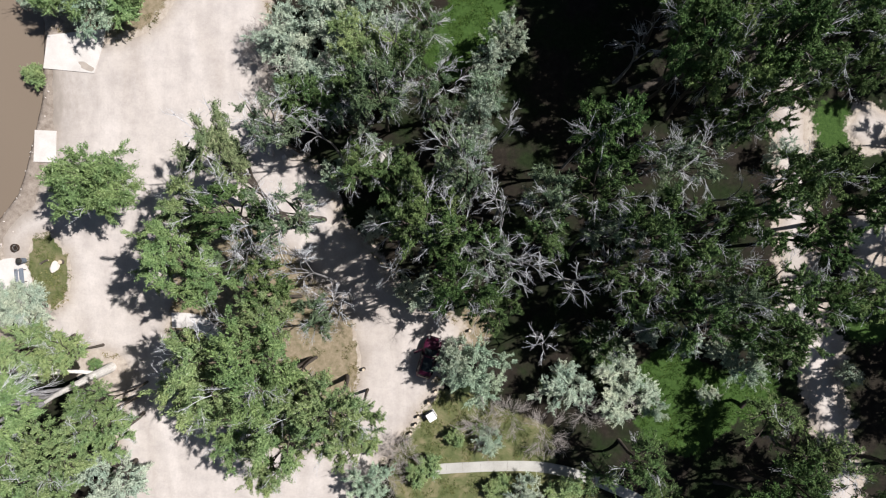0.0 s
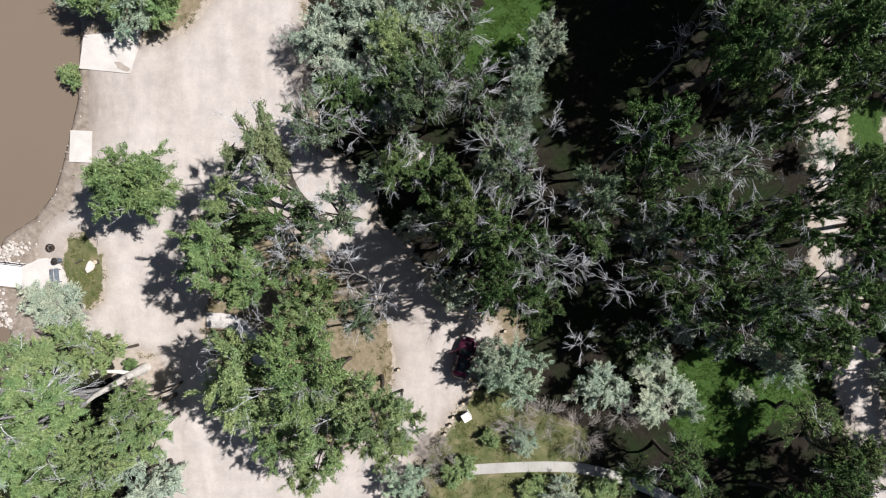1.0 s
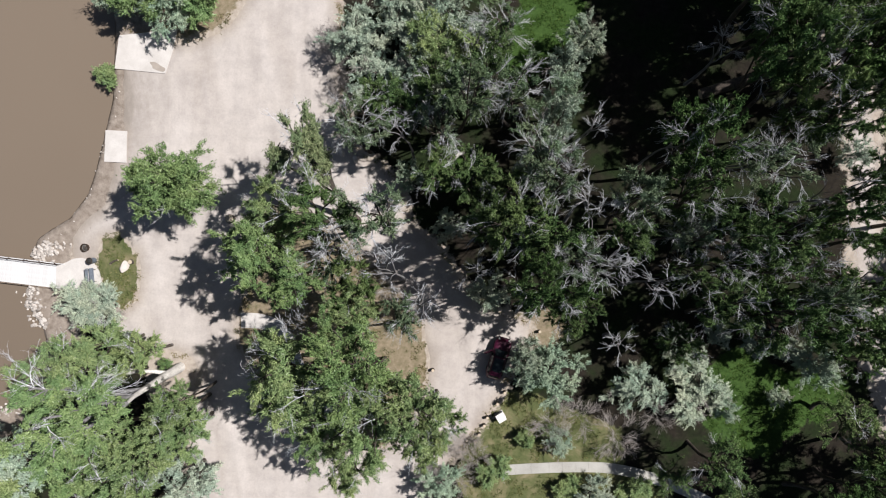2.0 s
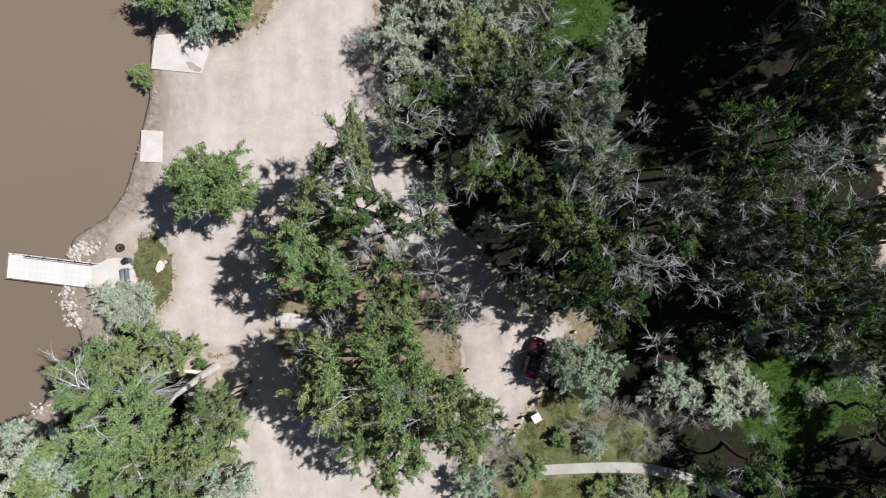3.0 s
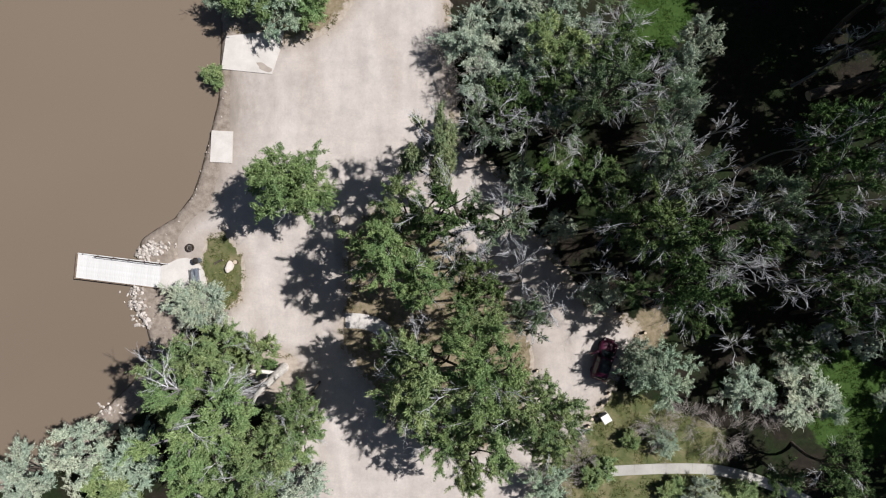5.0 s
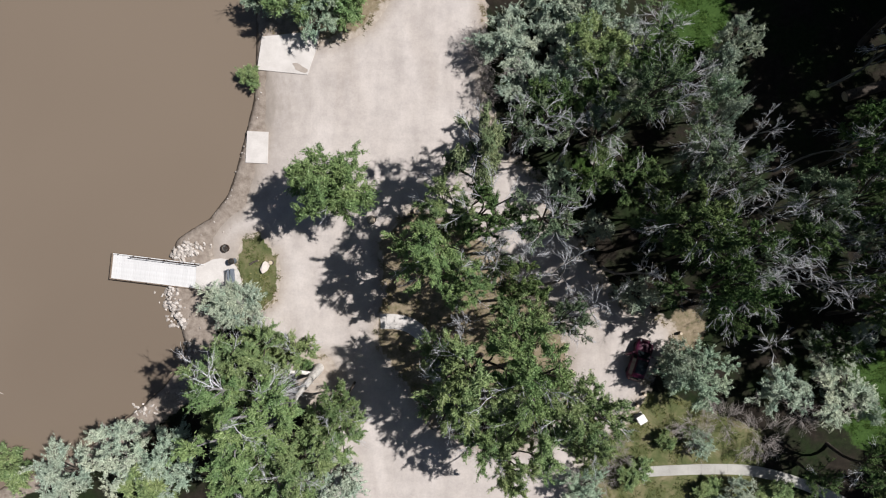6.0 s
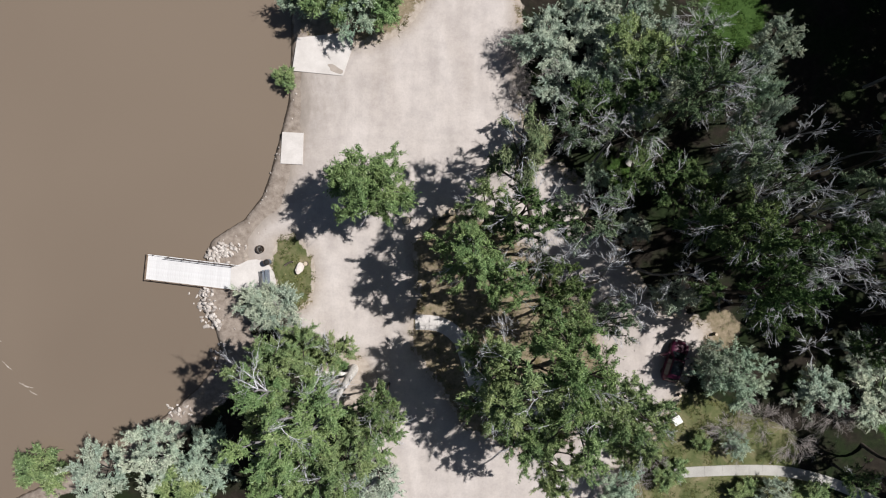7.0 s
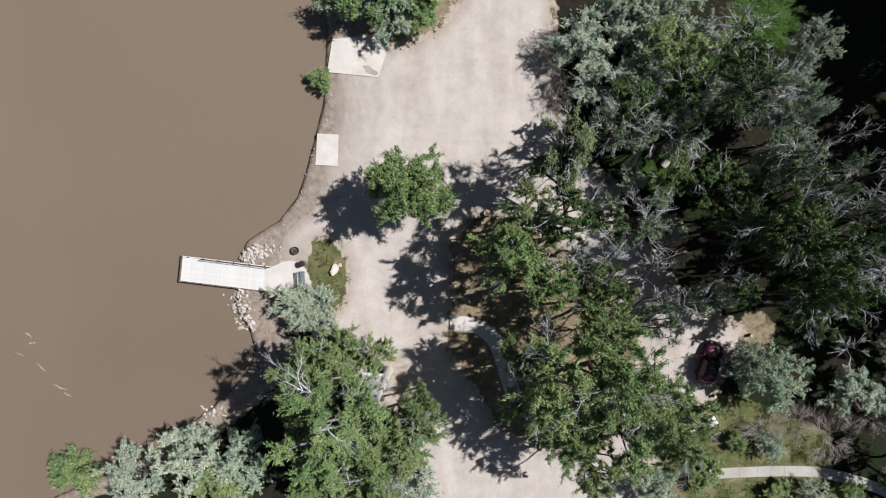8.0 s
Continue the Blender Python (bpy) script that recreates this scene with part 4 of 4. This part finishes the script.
# ---- dock and shore ----
def build_dock():
    length, wide = 9.5, 2.45
    root = thing("dock", pose(-54.6, -4.05, -0.14, 0, 0, -6.6), "white-decked fishing dock with brown timber edging", "dock")
    plank = None
    n = 40
    w = length / n
    for i in range(n):
        if plank is None:
            bm = box(w - 0.006, wide - 0.02, 0.045, bevel=0.006)
            plank = part("plank", bm, M_DECK, root)
            ob = plank
        else:
            ob = new("plank", plank.data)
            ob.parent = root
        ob.location = (w * (i + 0.5), 0, 0.175 + 0.002 * math.sin(i * 2.3))
    for side in (-1, 1):
        part("edge_beam", box(length, 0.10, 0.24, (length / 2, side * (wide / 2 + 0.06), 0.10), 0.015), M_TIMBER, root)
        part("kerb", box(length - 0.3, 0.09, 0.10, (length / 2 - 0.1, side * (wide / 2 + 0.04), 0.30), 0.012), M_DECK if side > 0 else M_TIMBER, root)
    part("end_beam", box(0.14, wide + 0.26, 0.28, (-0.07, 0, 0.12), 0.015), M_TIMBER, root)
    part("end_kerb", box(0.10, wide + 0.2, 0.10, (0.02, 0, 0.30), 0.012), M_TIMBER, root)
    for k in range(6):
        for side in (-1, 1):
            part("cleat", box(0.16, 0.07, 0.08, (0.6 + k * 1.55, side * (wide / 2 + 0.03), 0.39), 0.02), M_STEEL, root)
    for x in (0.3, 4.0, 7.6):
        for side in (-1, 1):
            part("pile", rod(0.11, 2.2, (x, side * (wide / 2 - 0.2), -0.95), sides=10), M_TIMBER, root)
    for x in np.linspace(2.2, 8.9, 5):
        part("rail_post", rod(0.03, 0.9, (x, wide / 2 + 0.02, 0.62), sides=8), M_STEEL, root)
    part("handrail", rod(0.032, 6.9, (5.55, wide / 2 + 0.02, 1.06), (0, 90, 0), sides=8), M_STEEL, root)
    part("mid_rail", rod(0.022, 6.9, (5.55, wide / 2 + 0.02, 0.68), (0, 90, 0), sides=8), M_STEEL, root)


build_dock()


def rock_mesh(seed, material=M_STONE):
    """An angular broken stone: the hull of a few scattered points, its edges worn."""
    rng = np.random.default_rng(seed)
    bm = bmesh.new()
    for _ in range(13):
        p = unit(rng.normal(0, 1, 3)) * rng.uniform(0.42, 0.56) * np.array([1.0, 0.8, 0.62])
        bm.verts.new(p)
    hull = bmesh.ops.convex_hull(bm, input=bm.verts)
    bmesh.ops.delete(bm, geom=list(set(hull["geom_interior"] + hull["geom_unused"])), context="VERTS")
    bmesh.ops.bevel(bm, geom=bm.edges[:], offset=0.03, segments=1, affect="EDGES")
    me = bpy.data.meshes.new("rock")
    bm.to_mesh(me)
    bm.free()
    me.materials.append(material)
    return me


ROCKS = [rock_mesh(s) for s in range(8)]
BOULDERS = [rock_mesh(s, M_PALE_STONE) for s in range(3)]


def rock(x, y, size, rng, label, group, z=None, name="rock"):
    kinds = BOULDERS if name == "boulder" else ROCKS
    ob = new(name, kinds[rng.randrange(len(kinds))])
    z = max(float(ground_z(x, y)), WATER_Z - 0.1) if z is None else z
    ob.matrix_basis = pose(x, y, z + size * 0.12, rng.uniform(-20, 20), rng.uniform(-20, 20), rng.uniform(0, 360)) @ Matrix.Diagonal((size, size * rng.uniform(0.7, 1.1), size * rng.uniform(0.7, 1.1), 1))
    return tagged(ob, label, "rock", group)


rng = random.Random(21)
for _ in range(120):
    across = rng.gauss(0, 0.42)
    rock(-47.2 + rng.gauss(0, 0.95) + across * 0.8, -2.55 + across, rng.uniform(0.25, 0.72), rng, "pale broken riprap stone beside the dock", "riprap stones by the dock")
for _ in range(130):
    y = rng.uniform(-10.2, -6.2)
    rock(float(shore_x(y)) + rng.gauss(0.45, 0.55), y, rng.uniform(0.25, 0.75), rng, "pale broken riprap stone beside the dock", "riprap stones by the dock")
for _ in range(30):
    y = rng.uniform(-14.5, -10.0)
    rock(float(shore_x(y)) + rng.gauss(0.9, 0.6), y, rng.uniform(0.2, 0.6), rng, "pale stone on the muddy bank", "stones on the bank")
for _ in range(24):
    rock(-51.6 + rng.gauss(0, 0.9), -18.6 + rng.gauss(0, 0.4), rng.uniform(0.2, 0.65), rng, "pale stone on the muddy bank", "stones on the bank")
for _ in range(26):
    y = rng.uniform(0.5, 14.0)
    rock(float(shore_x(y)) + abs(rng.gauss(0.5, 0.5)), y, rng.uniform(0.12, 0.3), rng, "small grey stone at the water's edge", "stones at the water's edge")
for x, y, s in ((-18.4, 7.9, 0.9), (-17.6, 7.2, 1.1), (-16.3, 6.5, 1.0), (-17.0, 8.3, 0.7)):
    rock(x, y, s, rng, "white boulder lining the gravel lot", "boulders lining the lot", name="boulder")
rock(-39.2, -4.05, 1.5, rng, "large pale boulder on the grass island", "", name="boulder")
for x, y, s in ((-45.6, -0.9, 0.25), (-44.3, 0.4, 0.22), (-43.4, -0.6, 0.28), (-42.6, -0.2, 0.2), (-27.3, 1.2, 0.5), (-23.5, 2.0, 0.6)):
    rock(x, y, s, rng, "loose stone on bare ground", "loose stones")


def stump(x, y, radius, height, name, label, group, lean=0.0):
    root = thing(name, pose(x, y, float(ground_z(x, y)), lean, 0, 40), label, "post" if "bollard" in name else "stump", group)
    bm = rod(radius * 1.12, height + 0.1, (0, 0, height / 2 - 0.05), sides=14, top=radius)
    for v in bm.verts:
        k = 1 + 0.06 * math.sin(3 * math.atan2(v.co.y, v.co.x) + x)
        v.co.x, v.co.y = v.co.x * k, v.co.y * k
    part("bark", bm, M_BARK, root)
    part("cut_face", rod(radius * 0.93, 0.02, (0, 0, height + 0.012), sides=14, bevel=0.005), M_CUT, root, "pale sawn top")
    return root


for x, y in ((-1.5, -16.4), (-2.2, -17.5), (-3.2, -18.9), (-3.5, -19.7), (-4.0, -20.6), (-4.4, -21.3), (1.1, -11.5), (1.9, -10.3), (-9.3, -17.4), (-8.6, -14.2)):
    stump(x, y, 0.15, 0.52, "bollard", "short round timber bollard with a pale top", "bollards along the loop road")
stump(-28.6, 0.7, 0.42, 0.55, "tree_stump", "broad sawn tree stump on the grass island", "tree stumps")
stump(-24.1, 1.6, 0.34, 0.5, "tree_stump", "broad sawn tree stump on the grass island", "tree stumps")
stump(-38.6, -3.6, 0.22, 0.3, "tree_stump", "low sawn stump beside the pale boulder", "tree stumps")


def fallen_log(x, y, z, length, radius, turn, tilt, material, label):
    rng = np.random.default_rng(int(abs(x * 10)))
    p = arc(np.array([-length / 2, 0, 0.0]), np.array([length / 2, 0, 0.0]), 0.02, 7, rng)
    v, f = tube_arrays([(p, radius * 1.1, radius * 0.8, 10)])
    root = thing("fallen_log", pose(x, y, z + radius, 0, tilt, turn), label, "log", "fallen logs")
    part("bark", quad_mesh("bark", v, f, material, True), None, root)
    for e, r in ((0, radius * 1.06), (6, radius * 0.78)):
        part("cut_face", rod(r, 0.03, tuple(p[e]), (0, 90, 0), sides=10), M_CUT, root)
    return root


fallen_log(-5.9, 6.9, 0.0, 2.4, 0.34, 28, 0, M_PALE, "pale barkless log lying in the grove")
fallen_log(24.0, 15.2, 0.0, 14.5, 0.48, 19.5, 0, M_BARK, "long dark log shape across the clearing")
fallen_log(-24.7, 1.2, 0.0, 1.5, 0.13, 25, 0, M_BARK, "short dark log beside the tree stump")
fallen_log(-40.3, -3.6, 0.0, 0.9, 0.10, 25, 0, M_BARK, "short dark branch lying on the grass")


# ---- furniture on the dock's apron and by the road ----
def build_fire_ring():
    root = thing("fire_ring", pose(-43.15, -2.2, 0.02, 0, 0, 20), "rusty steel fire ring with a cooking grate", "fire pit")
    part("ring", ring_mesh(0.38, 0.355, 0.26), M_STEEL, root)
    part("flange", ring_mesh(0.41, 0.355, 0.03, at=(0, 0, 0.25)), M_STEEL, root)
    part("ash_bed", rod(0.35, 0.06, (0, 0, 0.03), sides=20), M_ASH, root, "grey ash and charcoal")
    grate = part("grate", box(0.36, 0.02, 0.02, (0.14, -0.22, 0.30), 0), M_STEEL, root)
    for k in range(8):
        part("bar", box(0.016, 0.40, 0.016, (-0.02 + k * 0.045, -0.03, 0.305), 0), M_STEEL, grate)


def build_bin():
    root = thing("litter_bin", pose(-42.3, -3.45, 0.08), "dark round litter bin on the concrete apron", "bin")
    part("body", rod(0.27, 0.8, (0, 0, 0.41), sides=20, top=0.29), M_SLATE, root)
    part("rim", ring_mesh(0.31, 0.26, 0.05, 22, (0, 0, 0.80)), M_STEEL, root)
    part("lid", rod(0.28, 0.12, (0, 0, 0.87), sides=20, top=0.16, bevel=0.02), M_RUBBER, root)


def build_bench():
    root = thing("bench", pose(-42.3, -4.95, 0.09, 0, 0, 94), "slate-blue slatted bench on the concrete apron", "bench")
    for k in range(4):
        part("seat_slat", box(1.5, 0.10, 0.035, (0, -0.17 + k * 0.115, 0.45), 0.008), M_SLATE, root)
    for k in range(3):
        part("back_slat", box(1.5, 0.03, 0.10, (0, 0.30 + k * 0.03, 0.58 + k * 0.13), 0.008, (-12, 0, 0)), M_SLATE, root)
    for x in (-0.6, 0.6):
        part("leg", box(0.06, 0.05, 0.44, (x, -0.15, 0.21), 0.008), M_STEEL, root)
        part("leg", box(0.06, 0.05, 0.90, (x, 0.30, 0.43), 0.008, (-8, 0, 0)), M_STEEL, root)
        part("brace", box(0.05, 0.46, 0.05, (x, 0.07, 0.41), 0.006), M_STEEL, root)


def build_cabinet():
    root = thing("utility_cabinet", pose(-1.9, -18.75, 0.0, 0, 0, 32), "white square utility cabinet on the grass", "cabinet")
    part("plinth", box(0.84, 0.84, 0.12, (0, 0, 0.05), 0.01), M_CONCRETE, root)
    part("body", box(0.72, 0.72, 0.75, (0, 0, 0.47), 0.015), M_SLATE, root)
    part("lid", box(0.84, 0.84, 0.07, (0, 0, 0.88), 0.02), M_WHITE, root, "flat white lid")
    part("door", box(0.60, 0.02, 0.60, (0, -0.37, 0.48), 0.006), M_SLATE, root)
    part("handle", box(0.03, 0.03, 0.14, (0.22, -0.39, 0.50), 0.006), M_STEEL, root)


build_fire_ring()
build_bin()
build_bench()
build_cabinet()


# ---- the parked car ----
CAR_TOP = ((-2.27, 0.50), (-2.22, 0.80), (-2.10, 1.05), (-1.95, 1.36), (-1.70, 1.60), (-1.20, 1.70), (-0.3, 1.73), (0.35, 1.67), (0.75, 1.38), (1.12, 1.08), (1.7, 0.99), (2.05, 0.88), (2.22, 0.66), (2.28, 0.45))


def car_section(y, u):
    """A point of the car's skin: y along it, u from -1 (one sill) over the roof (0) to 1 (the other sill)."""
    ys = [p[0] for p in CAR_TOP]
    zt = float(np.interp(y, ys, [p[1] for p in CAR_TOP]))
    w = 0.92 * (1 - 0.36 * max(0.0, (abs(y) - 1.4) / 0.88) ** 2.2)
    upper = max(0.0, zt - 1.02)
    wt = w * (0.93 - 0.24 * min(1.0, upper / 0.6))
    belt = min(1.0, zt - 0.05)
    line = [(0.0, zt + 0.015), (wt * 0.78, zt), (wt * 0.97, zt - 0.06), (w * 0.985, belt - 0.06), (w, max(0.30, belt - 0.40)), (w * 0.96, 0.24)]
    k = abs(u) * (len(line) - 1)
    i = min(int(k), len(line) - 2)
    f = k - i
    x = line[i][0] * (1 - f) + line[i + 1][0] * f
    z = line[i][1] * (1 - f) + line[i + 1][1] * f
    return Vector((math.copysign(x, u), y, z))


def car_patch(y0, y1, u0, u1, n, k, out):
    """A piece of the skin moved outwards, as a thin shell."""
    bm = bmesh.new()
    grid = []
    for i in range(n + 1):
        row = []
        for j in range(k + 1):
            y, u = y0 + (y1 - y0) * i / n, u0 + (u1 - u0) * j / k
            e = 0.01
            nrm = (car_section(y, u + e) - car_section(y, u - e)).cross(car_section(y + e, u) - car_section(y - e, u)).normalized()
            if nrm.dot(Vector((car_section(y, u).x, 0, 1.0))) < 0:
                nrm = -nrm
            row.append(bm.verts.new(car_section(y, u) + nrm * out))
        grid.append(row)
    for i in range(n):
        for j in range(k):
            bm.faces.new((grid[i][j], grid[i + 1][j], grid[i + 1][j + 1], grid[i][j + 1]))
    bmesh.ops.recalc_face_normals(bm, faces=bm.faces)
    for f in bm.faces:
        f.smooth = True
    return bm


def build_car():
    root = thing("car", pose(-2.15, -12.95, 0.05, 0, 0, -17) @ Matrix.Scale(0.93, 4), "dark maroon crossover car parked with one door open", "car")
    body = car_patch(-2.26, 2.27, -1, 1, 34, 20, 0.0)
    loops = [e for e in body.edges if e.is_boundary]
    bmesh.ops.holes_fill(body, edges=loops, sides=0)
    part("body", body, M_PAINT, root)
    part("windscreen", car_patch(0.42, 1.06, -0.33, 0.33, 6, 8, 0.008), M_GLASS, root)
    # dark panel added on the roof in place of the tree's shade
    part("sunroof", car_patch(-1.25, 0.20, -0.22, 0.22, 6, 6, 0.008), M_GLASS, root, "dark glass panel added for the shaded roof")
    part("rear_window", car_patch(-2.02, -1.72, -0.32, 0.32, 4, 8, 0.008), M_GLASS, root)
    for s in (-1, 1):
        part("side_window", car_patch(-1.55, -0.35, s * 0.43, s * 0.58, 6, 3, 0.008), M_GLASS, root)
        part("side_window", car_patch(-0.28, 0.55, s * 0.43, s * 0.58, 5, 3, 0.008), M_GLASS, root)
        part("headlight", car_patch(2.02, 2.19, s * 0.18, s * 0.40, 3, 4, 0.008), M_LENS, root)
        part("tail_light", car_patch(-2.2, -2.05, s * 0.36, s * 0.55, 3, 3, 0.008), M_RED, root)
        mirror = part("mirror", box(0.20, 0.13, 0.14, (s * 1.02, 0.72, 1.08), 0.03), M_PAINT, root)
        part("mirror_glass", box(0.16, 0.008, 0.10, (s * 1.02, 0.652, 1.08), 0), M_ALLOY, mirror)
        part("roof_rail", box(0.035, 1.7, 0.04, (s * 0.56, -0.55, 1.775), 0.012), M_RUBBER, root)
        for y in (-1.38, 1.40):
            wheel = part("wheel", rod(0.20, 0.20, (s * 0.80, y, 0.29), (0, 90, 0), sides=18, bevel=0.02), M_ALLOY, root)
            part("tyre", rod(0.335, 0.215, (s * 0.80, y, 0.29), (0, 90, 0), sides=24, bevel=0.04), M_RUBBER, wheel)
    # the driver's door stands open
    hinge = Matrix.Translation((-0.90, 0.72, 0.0)) @ Matrix.Rotation(math.radians(-52), 4, "Z")
    lower, pane = box(0.10, 0.98, 0.66, (0, -0.49, 0.66), 0.03), box(0.03, 0.80, 0.42, (0.05, -0.52, 1.19), 0.01)
    for piece in (lower, pane):
        piece.transform(hinge)
    door = part("door", lower, M_PAINT, root, "open maroon door")
    part("door_window", pane, M_GLASS, door)
    part("bumper", box(1.15, 0.10, 0.18, (0, 2.24, 0.42), 0.04), M_RUBBER, root)
    part("rear_bumper", box(1.2, 0.10, 0.18, (0, -2.25, 0.45), 0.04), M_RUBBER, root)


build_car()


# ---- foam drifting on the river ----
def foam(x, y, length, wide, turn, seed):
    r = np.random.default_rng(seed)
    bm = bmesh.new()
    n = 14
    up, low = [], []
    for i in range(n):
        t = i / (n - 1)
        w = wide * 1.7 * (0.2 + r.random()) * math.sin(math.pi * min(max(t, 0.04), 0.96)) ** 0.6
        mid = 0.12 * math.sin(3.1 * t + seed) + r.normal(0, 0.02)
        up.append(bm.verts.new(((t - 0.5) * length, mid + w, 0)))
        low.append(bm.verts.new(((t - 0.5) * length, mid - w, 0)))
    for i in range(n - 1):
        bm.faces.new((low[i], low[i + 1], up[i + 1], up[i]))
    ob = part("foam_streak", bm, M_FOAM, None)
    ob.matrix_basis = pose(x, y, WATER_Z + 0.006, 0, 0, turn)
    tagged(ob, "thin pale foam streak drifting on the river", "foam", "foam streaks", "structure")


for k, (x, y, length, wide, turn) in enumerate(((-70.6, -11.0, 0.9, 0.05, -40), (-70.2, -11.8, 0.7, 0.05, 30), (-69.3, -14.2, 1.3, 0.04, -32), (-67.4, -16.2, 1.6, 0.05, -20), (-66.6, -17.0, 1.0, 0.03, -38), (-71.6, -12.9, 1.2, 0.03, -35))):
    foam(x, y, length, wide, turn, k)
